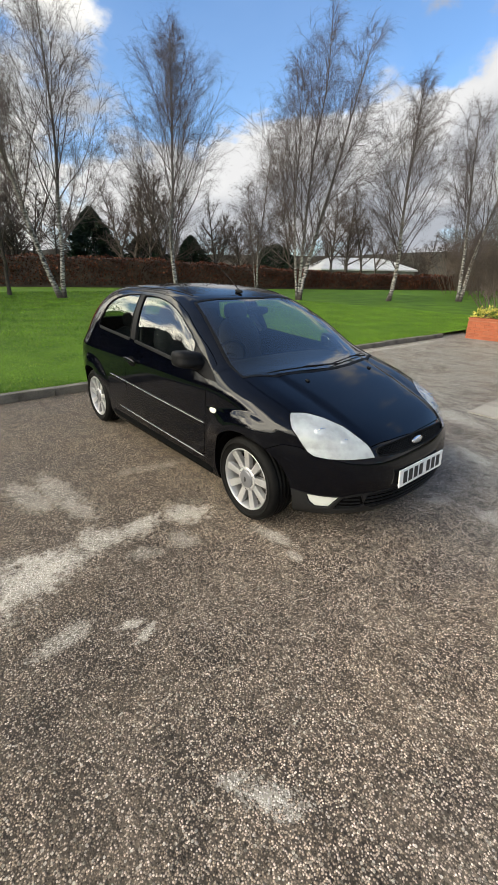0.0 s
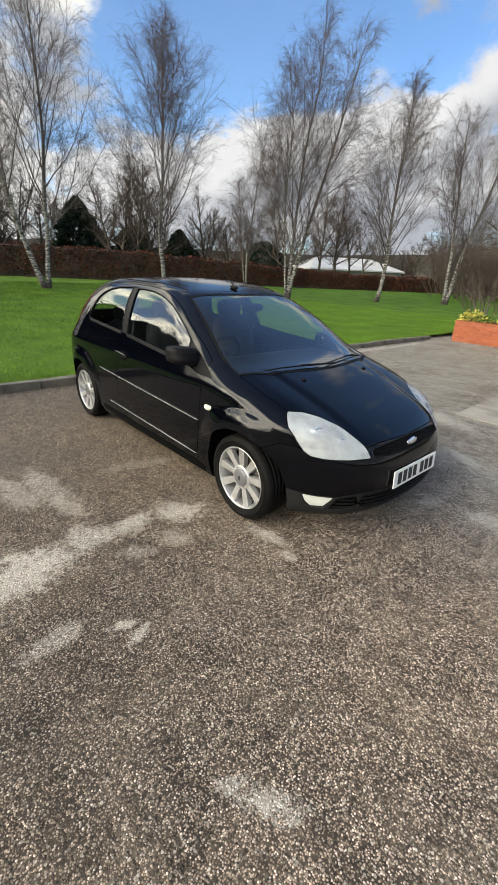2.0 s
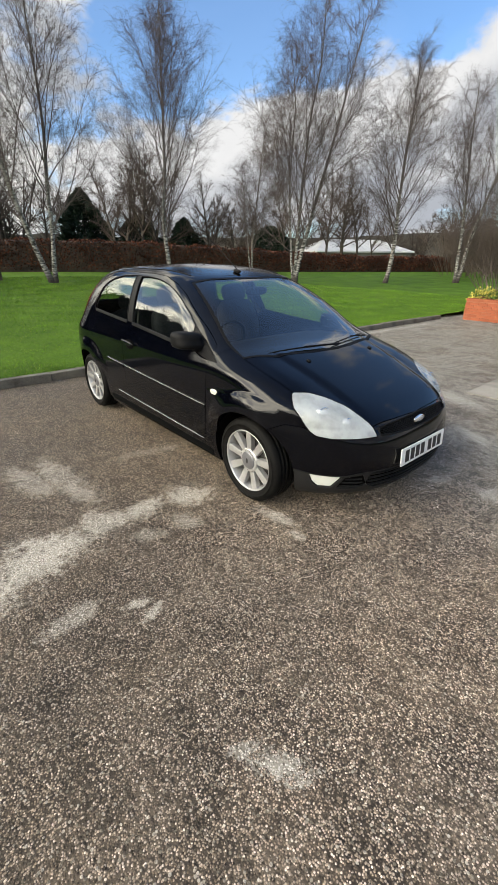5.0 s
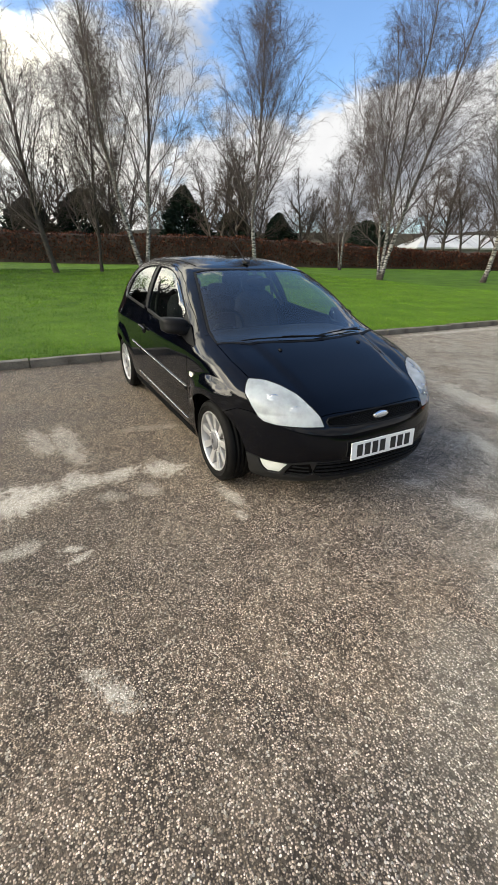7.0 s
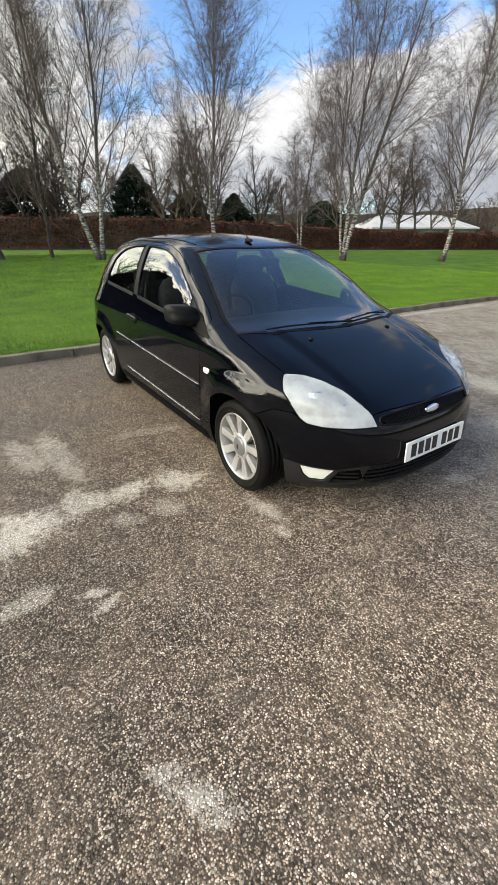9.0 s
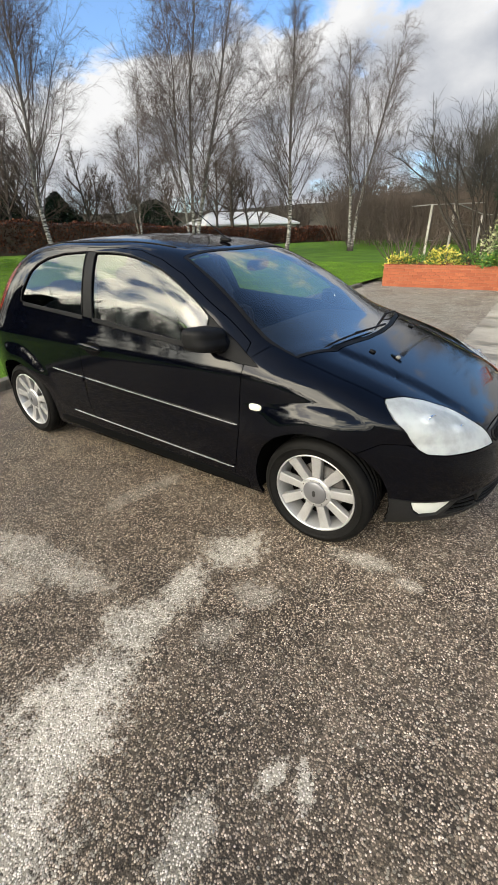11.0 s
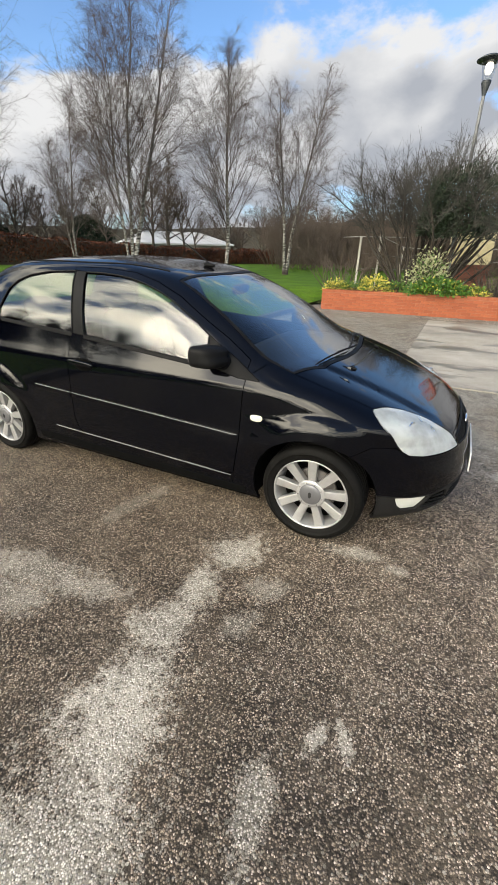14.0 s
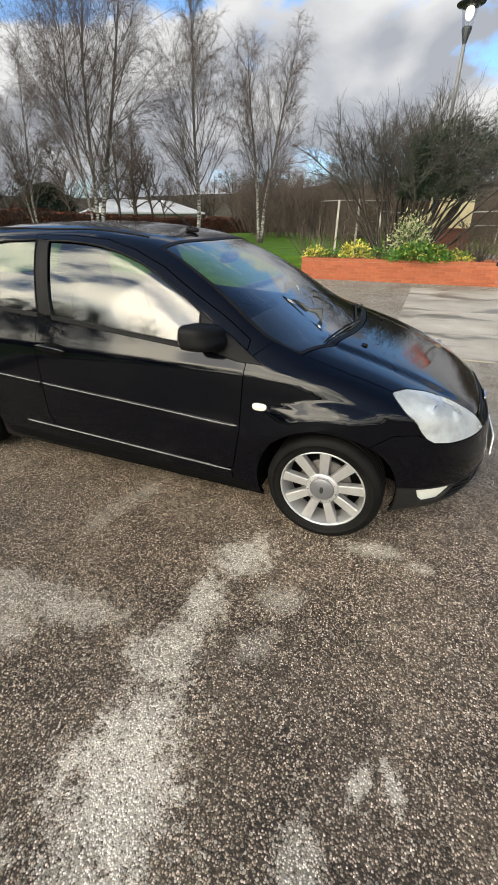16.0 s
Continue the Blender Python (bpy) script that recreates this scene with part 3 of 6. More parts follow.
def birch(seed, height, stems, limbs=15, twigs=9, spread_=0.42, rise=0.55, low=0.16, droop=-0.3, thick=1.0, side_shoots=3.6, reach=0.40):
    """A bare tree: stems that lean as told, rising limbs, and a haze of fine twigs.
    stems: (lean in x, lean in y, share of the height, radius)."""
    rng = np.random.default_rng(seed)
    trunk, limb_runs, subs = [], [], []
    for lx, ly, share, r in stems:
        d = np.array([lx, ly, 1.0])
        d /= np.linalg.norm(d)
        base = np.array([lx * 0.35, ly * 0.35, -0.15])
        pts, rad = branch(rng, base, d, height * share, r, 0.012, 14, 0.35, 0.045)
        rad = [q * (1.35 if k == 0 else 1.0) for k, q in enumerate(rad)]
        trunk.append((pts, rad, 9))
        for k in range(limbs):
            f = low + (0.97 - low) * ((k + rng.random()) / limbs) ** 1.15
            p, ax = along(pts, f)
            size = height * share * (reach * 1.12 * (1 - f) ** 0.95 * min(1.0, 0.5 + 1.5 * f) + 0.04) * rng.uniform(0.75, 1.2)
            lp, lr = branch(rng, p, off_axis(rng, ax, rng.uniform(spread_ * 0.8, spread_ * 1.45) * (1.15 - 0.4 * f)), size, (0.012 + 0.03 * (1 - f) * r / 0.1) * thick, 0.005 * thick, 6, rise, 0.08)
            limb_runs.append((lp, lr, 4))
            m = int(2 + size * side_shoots * 1.25)
            g = rng.uniform(0.15, 1.0, m) * 6
            i = np.minimum(g.astype(int), 5)
            q = lp[i] + (lp[i + 1] - lp[i]) * (g - i)[:, None]
            subs.append(sprout(rng, q, unit(lp[i + 1] - lp[i]), 0.35, 0.95, size * rng.uniform(0.16, 0.38, m) + 0.28, 0.08))
    subs = tuple(np.concatenate([s[k] for s in subs]) for k in range(3))
    p, d = on_shoots(rng, subs, twigs)
    fine = sprout(rng, p, d, 0.3, 1.0, rng.uniform(0.3, 0.85, len(p)) * height / 13, droop)
    t = thick
    cloud = join(prisms(subs[0], subs[1], 0.008 * t, 0.006 * t), prisms(subs[1], subs[2], 0.006 * t, 0.003 * t), prisms(fine[0], fine[1], 0.0042 * t, 0.0032 * t), prisms(fine[1], fine[2], 0.0032 * t, 0.0016 * t))
    return trunk, limb_runs, cloud


def plant_tree(name, x, y, z, runs, label, trunk_mat, limb_mat, twig_mat, category="tree", group=""):
    tree = empty(name, pose(x, y, z))
    trunk, limbs, twigs = runs
    tubes_object("trunk", trunk, trunk_mat, tree)
    tubes_object("branchwork", limbs, limb_mat, tree)
    tagged(fast_mesh("crown", *twigs, twig_mat, tree), kind="stuff")
    return tagged(tree, label, category, group)


BIRCHES = [  # x, y, height, seed, stems, label
    (-23.2, 0.6, 12.5, 11, [(-0.16, -0.24, 1.0, 0.15)], "bare leaning birch tree with a dark trunk on the lawn"),
    (-24.5, 3.2, 11.5, 12, [(-0.02, -0.05, 1.0, 0.10)], "slim bare birch tree with a dark trunk on the lawn"),
    (-20.9, 5.0, 13.8, 13, [(-0.12, -0.24, 1.0, 0.14), (0.0, 0.05, 0.98, 0.12)], "bare white birch tree with two stems on the lawn"),
    (-20.1, 11.4, 14.0, 14, [(0.0, 0.01, 1.0, 0.13)], "tall bare birch tree with one straight trunk"),
    (-24.8, 22.0, 11.0, 15, [(0.0, 0.1, 1.0, 0.09), (-0.1, -0.12, 0.7, 0.06)], "slim bare birch tree near the hedge"),
    (-14.6, 16.3, 13.4, 16, [(0.09, 0.14, 1.0, 0.13), (0.02, 0.05, 0.95, 0.1), (-0.03, -0.07, 0.82, 0.07)], "bare white birch tree leaning on several stems"),
    (-11.6, 21.0, 10.9, 17, [(0.10, 0.12, 1.0, 0.13)], "bare birch tree with a white trunk forking low"),
    (-9.3, 25.4, 10.8, 18, [(0.15, 0.10, 1.0, 0.12), (-0.10, -0.04, 0.98, 0.11)], "bare white birch tree with leaning stems"),
]
for bx, by, bh, seed, stems, text in BIRCHES:
    plant_tree("birch_tree", bx, by, lawn_z(bx, by), birch(seed, bh, stems, limbs=46 if len(stems) < 2 else 27, twigs=13, spread_=0.52, rise=0.42, droop=-0.75, thick=0.85, reach=0.43, side_shoots=4.0), text, BARK if "dark trunk" in text else BIRCH, TWIG, TWIG, "tree", "birches on the lawn")


def hedge():
    """A clipped brown beech hedge: a lumpy wall of leaves over a dark core."""
    rng = np.random.default_rng(5)
    start, way = np.array([-33.8, 13.6]), np.array([-0.39, -0.92])
    thing = empty("hedge")
    tagged(thing, "clipped brown beech hedge along the far side of the lawn", "hedge")

    def top(s):
        return 2.35 - 0.9 * min(1.0, max(0.0, (-s - 2) / 22.0))

    verts, faces = [], []
    ss = [38 - 1.6 * k for k in range(66)]
    for s in ss:
        p = start + way * s
        z, h = lawn_z(*p), top(s)
        n = np.array([0.92, -0.39])
        for q, (o, zz) in enumerate(((0.55, -0.3), (0.6, h * 0.5), (0.5, h - 0.1), (0, h), (-0.5, h - 0.1), (-0.6, -0.3))):
            verts.append((*(p + n * (o - 0.15)), z + zz))
    for k in range(len(ss) - 1):
        for q in range(5):
            i = k * 6 + q
            faces.append((i, i + 1, i + 7, i + 6))
    mesh_object("core", verts, faces, FAR_TWIG, thing)
    verts, faces = [], []
    for k in range(36000):
        s = rng.uniform(-66, 38)
        p = start + way * s
        h = top(s) + 0.07 * math.sin(s * 1.3) + 0.05 * math.sin(s * 3.1)
        z = lawn_z(*p)
        if rng.random() < 0.72:
            o, zz = 0.55 + rng.normal(0, 0.07), rng.uniform(0.05, 1) ** 0.85 * h
        else:
            o, zz = rng.uniform(-0.5, 0.55), h + rng.normal(0, 0.06)
        c = np.array([*(p + np.array([0.92, -0.39]) * o), z + zz])
        u, v = rng.normal(0, 1, 3), rng.normal(0, 1, 3)
        u, v = u / np.linalg.norm(u) * rng.uniform(0.05, 0.11), v / np.linalg.norm(v) * rng.uniform(0.04, 0.085)
        i = len(verts)
        verts += [c - u, c + v, c + u, c - v]
        faces.append((i, i + 1, i + 2, i + 3))
    tagged(mesh_object("leaves", verts, faces, HEDGE, thing), kind="stuff")


hedge()

# ---- trees and buildings beyond the lawn ----
EYE_X, EYE_Y = 3.0, -2.3      # bearings below are taken from here


def bearing(az, far):
    return EYE_X + far * math_cos(az), EYE_Y + far * math_sin(az)


def ground_z(x, y):
    return lawn_z(x, y) if x < kerb_x(y) else 0.0


def plain_trees():
    """Bare trees behind the hedge: a few grown, the others copied."""
    kinds = []
    for seed, h, stems in ((31, 11.0, [(0.0, 0.02, 1.0, 0.2), (0.12, -0.1, 0.85, 0.13)]), (32, 10.0, [(0.02, 0.0, 0.9, 0.2), (-0.2, 0.12, 0.9, 0.13), (0.16, 0.14, 0.85, 0.12)]), (33, 12.0, [(0.02, -0.03, 1.0, 0.18)])):
        kinds.append((h, birch(seed, h, stems, limbs=18, twigs=7, spread_=0.8, rise=0.25, low=0.24, droop=0.1, thick=2.0, reach=0.42)))
    rng = np.random.default_rng(8)
    first = {}
    spots = [(152.5, 43, 11.5, 2), (150.5, 45, 10.5, 0), (154.5, 46, 11, 1), (144, 47, 8.5, 0), (141, 52, 7.5, 1), (134.5, 55, 9.0, 2), (129.5, 48, 10.5, 2), (127.5, 51, 10.0, 0), (125.5, 50, 9.5, 2), (119, 80, 6.5, 1), (115.5, 54, 6.5, 2), (112, 58, 6.5, 0), (109, 55, 6.5, 1)]
    spots += [(158 + 2.6 * k + rng.uniform(-0.8, 0.8), rng.uniform(46, 66), rng.uniform(8.5, 12.0), k % 3) for k in range(13)]
    spots += [(104 + 2.9 * k + rng.uniform(-1, 1), rng.uniform(66, 92), rng.uniform(7.5, 10.5), (k + 1) % 3) for k in range(18)]
    # a belt of trees on the other side of the car park
    spots += [(191 + 5.0 * k + rng.uniform(-1, 1), rng.uniform(27, 31), rng.uniform(9.5, 11.5), k % 3) for k in range(5)]
    spots += [(215 + 2.7 * k + rng.uniform(-0.8, 0.8), rng.uniform(33, 37), rng.uniform(12.0, 13.5) - 0.2 * k, k % 3) for k in range(10)]
    spots += [(243 + 6.0 * k + rng.uniform(-2, 2), rng.uniform(34, 40), rng.uniform(8.0, 9.5), k % 3) for k in range(14)]
    for az, far, h, k in spots:
        x, y = bearing(az, far)
        m = pose(x, y, ground_z(x, y), 0, 0, rng.uniform(0, 360)) @ Matrix.Scale(h / kinds[k][0], 4)
        if k not in first:
            first[k] = plant_tree("bare_tree", 0, 0, 0, kinds[k][1], "bare dark tree behind the beech hedge", BARK, FAR_TWIG, FAR_TWIG, "tree", "bare trees in the distance")
            first[k].matrix_basis = m
        else:
            copy_thing(first[k], Matrix(m.to_3x3().normalized().to_4x4())).matrix_basis = m


plain_trees()


def conifer(seed, height, width, cone=0.85):
    """A dense evergreen: a trunk and tiers of drooping needle fans."""
    rng = np.random.default_rng(seed)
    n = 5200
    f = rng.uniform(0, 1, n) ** 0.8
    a = rng.uniform(0, 2 * math.pi, n)
    lump = 1 + 0.22 * np.sin(a * 3 + f * 9) + 0.12 * np.sin(a * 7 - f * 23)
    r = width / 2 * ((1 - f) ** cone) * lump * np.sqrt(rng.uniform(0.35, 1, n))
    c = np.stack([r * np.cos(a), r * np.sin(a), 0.25 + f * (height - 0.3)], 1)
    out = np.stack([np.cos(a), np.sin(a), rng.uniform(-0.6, 0.5, n)], 1)
    u = unit(out + rng.normal(0, 0.35, (n, 3))) * (rng.uniform(0.22, 0.5, n) * height / 8)[:, None]
    v = unit(np.cross(u, rng.normal(0, 1, (n, 3)))) * (rng.uniform(0.08, 0.2, n) * height / 8)[:, None]
    verts = np.stack([c - u, c + v, c + u, c - v], 1).reshape(-1, 3)
    return verts, np.arange(n * 4).reshape(-1, 4)


def plant_conifer(az, far, height, width, seed, label, cone=0.85):
    x, y = bearing(az, far)
    tree = empty("conifer", pose(x, y, ground_z(x, y)))
    tubes_object("trunk", [([(0, 0, -0.2), (0, 0, height * 0.5), (0, 0, height * 0.96)], [0.25, 0.15, 0.03], 8)], BARK, tree)
    tagged(fast_mesh("crown", *conifer(seed, height, width, cone), CONIFER, tree), kind="stuff")
    tagged(tree, label, "tree", "dark conifers in the distance")


plant_conifer(158.9, 58, 8.1, 8.4, 41, "tall dark cone-shaped conifer behind the hedge", 0.7)
plant_conifer(147.2, 56, 5.4, 6.0, 42, "dark rounded conifer behind the hedge", 0.7)
plant_conifer(152.8, 58, 5.6, 6.5, 43, "dark spreading conifer behind the hedge", 0.5)
plant_conifer(170.5, 60, 7.5, 8.5, 44, "broad dark conifer behind the hedge", 0.45)
plant_conifer(176.5, 57, 6.0, 7.0, 45, "broad dark conifer behind the hedge", 0.45)
plant_conifer(136.5, 62, 5.0, 7.0, 46, "dark rounded conifer behind the hedge", 0.45)
for caz, cfar, chigh, cwide, cseed in ((195, 33, 9.5, 7.5, 81), (201, 31, 8.6, 7.0, 82), (207, 34, 8.8, 7.5, 83), (213, 33, 7.2, 7.0, 84), (221, 36, 6.6, 8.0, 85), (230, 37, 6.0, 8.0, 86)):
    plant_conifer(caz, cfar, chigh, cwide, cseed, "broad dark evergreen across the car park", 0.5)

SCRUB = wavy("brown_scrub_twigs", (0.075, 0.06, 0.05), (0.17, 0.135, 0.11), 0.6, 0.9, 5.0, 0.0, 0.001, 0.1)


def scrub(seed, height, width, n):
    """A thicket of upright brown stems and twigs."""
    rng = np.random.default_rng(seed)
    a, r = rng.uniform(0, 2 * math.pi, n), width / 2 * np.sqrt(rng.uniform(0, 1, n))
    p = np.stack([r * np.cos(a), r * np.sin(a), rng.uniform(0, 0.15, n) * height], 1)
    d = unit(np.stack([np.cos(a) * 0.45 * r / width * 2, np.sin(a) * 0.45 * r / width * 2, np.ones(n)], 1) + rng.normal(0, 0.14, (n, 3)))
    stems = sprout(rng, p, d, 0.0, 0.25, rng.uniform(0.55, 1.0, n) * height, 0.0)
    q, e = on_shoots(rng, stems, 5, 0.25)
    side = sprout(rng, q, e, 0.3, 0.9, rng.uniform(0.12, 0.32, len(q)) * height, 0.15)
    s, g = on_shoots(rng, side, 5, 0.2)
    fine = sprout(rng, s, g, 0.3, 1.0, rng.uniform(0.05, 0.14, len(s)) * height, 0.0)
    return join(prisms(stems[0], stems[1], 0.022, 0.015), prisms(stems[1], stems[2], 0.015, 0.006), prisms(side[0], side[2], 0.009, 0.004), prisms(fine[0], fine[2], 0.006, 0.003))


def plant_scrub():
    rng = np.random.default_rng(9)
    first = None
    spots = [(112.5 - 2.3 * k + rng.uniform(-0.6, 0.6), rng.uniform(37, 43) - 0.12 * k, rng.uniform(3.6, 4.9)) for k in range(20)]
    spots += [(111.5 - 3.0 * k + rng.uniform(-1, 1), rng.uniform(50, 58), rng.uniform(4.5, 6.0)) for k in range(16)]
    for az, far, h in spots:
        x, y = bearing(az, far)
        m = pose(x, y, ground_z(x, y) - 0.05, 0, 0, rng.uniform(0, 360)) @ Matrix.Scale(h / 4.5, 4)
        if first is None:
            first = empty("thicket", m)
            tagged(fast_mesh("brushwood", *scrub(51, 4.5, 4.6, 120), SCRUB, first), kind="stuff")
            tagged(first, "brown leafless thicket beyond the lawn", "shrub", "thickets")
        else:
            copy_thing(first, Matrix()).matrix_basis = m


plant_scrub()

ROOF_WHITE = wavy("white_roof_sheets", (0.33, 0.335, 0.34), (0.52, 0.525, 0.525), 0.4, 0.5, 6.0, 0.1, 0.01)
SHED_WALL = wavy("grey_shed_cladding", (0.1, 0.1, 0.1), (0.2, 0.19, 0.18), 0.6, 0.8, 9.0, 0.1, 0.01)
HILL = wavy("far_wooded_hillside", (0.03, 0.03, 0.022), (0.075, 0.065, 0.05), 0.03, 0.95, 0.35, 0.9, 2.0, 0.05)


def barn():
    """A long low shed with a pale hipped roof, behind the hedge."""
    a, b = Vector((*bearing(130.4, 68), 0)), Vector((*bearing(119.4, 74), 0))
    way = (b - a).normalized()
    back = Vector((-way.y, way.x, 0))
    if back.dot(a - Vector((EYE_X, EYE_Y, 0))) < 0:
        back = -back
    base, eaves, ridge, deep, hip = 0.4, 2.6, 4.35, 12.0, 2.6
    thing = empty("shed")
    foot = [a, b, b + back * deep, a + back * deep]
    verts = [p + Vector((0, 0, base)) for p in foot] + [p + Vector((0, 0, eaves)) for p in foot]
    mesh_object("wall", verts, [(0, 1, 5, 4), (1, 2, 6, 5), (2, 3, 7, 6), (3, 0, 4, 7)], SHED_WALL, thing)
    over = 0.4
    low = [a - way * over - back * over, b + way * over - back * over, b + way * over + back * (deep + over), a - way * over + back * (deep + over)]
    top = [a + way * hip + back * deep / 2, b - way * hip + back * deep / 2]
    verts = [p + Vector((0, 0, eaves - 0.05)) for p in low] + [p + Vector((0, 0, ridge)) for p in top] + [p + Vector((0, 0, eaves - 0.25)) for p in low]
    mesh_object("roof", verts, [(0, 1, 5, 4), (1, 2, 5), (2, 3, 4, 5), (3, 0, 4), (6, 7, 1, 0), (7, 8, 2, 1), (8, 9, 3, 2), (9, 6, 0, 3), (9, 8, 7, 6)], ROOF_WHITE, thing)
    for k in range(1, 14):
        f = k / 14
        p, q = low[0].lerp(low[1], f) + Vector((0, 0, eaves - 0.03)), top[0].lerp(top[1], f) + Vector((0, 0, ridge + 0.02))
        tubes_object("roof_rib", [([tuple(p), tuple(q)], [0.04, 0.04], 4)], ROOF_WHITE, thing)
    tagged(thing, "long low shed with a pale sheet roof behind the hedge", "shed")


barn()


def hills():
    """A low wooded rise that closes the view."""
    verts, n = [], 150
    for k in range(n + 1):
        az = 60 + 360 * k / n
        h = 11.0 + 2.5 * noise.noise((az * 0.06, 0, 0)) + 2.0 * noise.noise((az * 0.5, 4, 0)) + 6.0 * math.exp(-((az - 100) / 18) ** 2)
        for far, z in ((150, -1), (190, h * 0.75), (240, h), (300, -1)):
            verts.append((*bearing(az, far), z + (0.8 * noise.noise((az * 2.1, far, 0)) if z > 0 else 0)))
    faces = [(k * 4 + q, k * 4 + 4 + q, k * 4 + 5 + q, k * 4 + 1 + q) for k in range(n) for q in range(3)]
    tagged(mesh_object("backdrop", verts, faces, HILL, None, True), "low brown wooded rise in the distance", "hill", kind="structure")


hills()

# ---- grass ----
def grass():
    """Short blades over the near part of the lawn, denser towards the kerb."""
    rng = np.random.default_rng(21)
    n = 230000
    y = rng.uniform(-9, 16, n)
    away = 0.05 + 25.0 * rng.uniform(0, 1, n) ** 1.9
    x = np.array([kerb_x(v) for v in y]) - 0.1 - away
    z = 0.085 + 0.0075 * (away + 0.1)
    tuft = 0.5 + 0.5 * np.sin(x * 2.1 + np.sin(y * 1.7) * 2) * np.sin(y * 2.6 + np.sin(x * 1.3) * 2)
    h = rng.uniform(0.012, 0.036, n) * (0.6 + 0.8 * tuft) * (1 + 0.04 * away)
    a = rng.uniform(0, 2 * math.pi, n)
    w = rng.uniform(0.002, 0.004, n) * (1 + 0.2 * away)
    p = np.stack([x, y, z - 0.004], 1)
    s = np.stack([np.cos(a), np.sin(a), np.zeros(n)], 1) * w[:, None]
    lean = np.stack([rng.normal(0, 0.45, n), rng.normal(0, 0.45, n), np.ones(n)], 1) * h[:, None]
    verts = np.stack([p - s, p + s, p + lean + s * 0.25, p + lean - s * 0.25], 1).reshape(-1, 3)
    ob = fast_mesh("grass", verts, np.arange(n * 4).reshape(-1, 4), BLADE)
    tagged(ob, "short green grass blades of the mown lawn", "grass", kind="stuff")


grass()

# ---- verge behind the planter, and the planter ----
VERGE = wavy("rough_grass_and_soil", (0.05, 0.045, 0.02), (0.12, 0.17, 0.03), 1.2, 0.95, 22.0, 0.9, 0.04, 0.15)
MOSS = wavy("yellow_green_moss", (0.09, 0.11, 0.02), (0.3, 0.3, 0.04), 5.0, 0.95, 60.0, 0.8, 0.01, 0.15)
ORANGE = wavy("orange_red_paint", (0.55, 0.06, 0.012), (0.75, 0.11, 0.025), 1.5, 0.4, 20.0, 0.05, 0.001)
STEEL = wavy("dull_grey_steel", (0.16, 0.16, 0.155), (0.34, 0.33, 0.31), 3.0, 0.5, 40.0, 0.2, 0.002)
POST = wavy("weathered_concrete_post", (0.3, 0.29, 0.26), (0.5, 0.48, 0.43), 4.0, 0.9, 60.0, 0.4, 0.003)
CREAM = wavy("cream_boards", (0.62, 0.53, 0.3), (0.82, 0.72, 0.45), 2.0, 0.7, 30.0, 0.2, 0.003)
DULL_BRICK = wavy("dull_red_brick", (0.12, 0.05, 0.035), (0.22, 0.09, 0.06), 4.0, 0.9, 40.0, 0.3, 0.003)
SACK = wavy("pale_sacking", (0.4, 0.36, 0.25), (0.62, 0.57, 0.43), 3.0, 0.9, 40.0, 0.4, 0.01)
GREEN_LEAF = wavy("glossy_green_leaf", (0.02, 0.07, 0.008), (0.09, 0.2, 0.02), 6.0, 0.45, 30.0, 0.0, 0.001, 0.5)
YELLOW_LEAF = wavy("yellow_variegated_leaf", (0.22, 0.23, 0.03), (0.68, 0.57, 0.11), 6.0, 0.5, 30.0, 0.0, 0.001, 0.4)
PALE_LEAF = wavy("cream_variegated_leaf", (0.15, 0.19, 0.075), (0.46, 0.45, 0.28), 6.0, 0.5, 30.0, 0.0, 0.001, 0.4)
IVY = wavy("dark_ivy_leaf", (0.006, 0.014, 0.007), (0.024, 0.042, 0.016), 3.0, 0.6, 20.0, 0.0, 0.001, 0.4)


def varied_brick():
    """Brick whose tone differs from piece to piece."""
    m = material("planter_brick", (0.5, 0.16, 0.07), 0.85, spec=0.3)
    n = Nodes(m)
    one = n.t.nodes.new("ShaderNodeObjectInfo").outputs["Random"]
    grain = n.noise(35.0, 5.0)
    tone = n.ramp(one, (0.0, (0.27, 0.076, 0.036)), (0.4, (0.33, 0.095, 0.043)), (0.8, (0.38, 0.115, 0.052)), (1.0, (0.30, 0.095, 0.05)))
    n.set(Base_Color=n.mix(n.step(grain, 0.3, 0.75), tone, n.mix(0.6, tone, (0.2, 0.07, 0.04))))
    n.bump(grain, 0.5, 0.003)
    return m


PLANTER_BRICK = varied_brick()
verge = grid_object("verge", spread(-2.45, 3.3, 24), spread(10.55, 34, 60), lambda x, y: 0.07 + 0.05 * noise.noise((x * 0.8, y * 0.8, 5)), VERGE)
tagged(verge, "rough grass and bare soil behind the brick planter", "verge", kind="structure")
side_verge = grid_object("side_verge", spread(-8, 40, 60), spread(26, 60, 40), lambda x, y: 0.05 + 0.06 * noise.noise((x * 0.5, y * 0.5, 7)), VERGE)
tagged(side_verge, "rough grass beyond the car park", "verge", kind="structure")


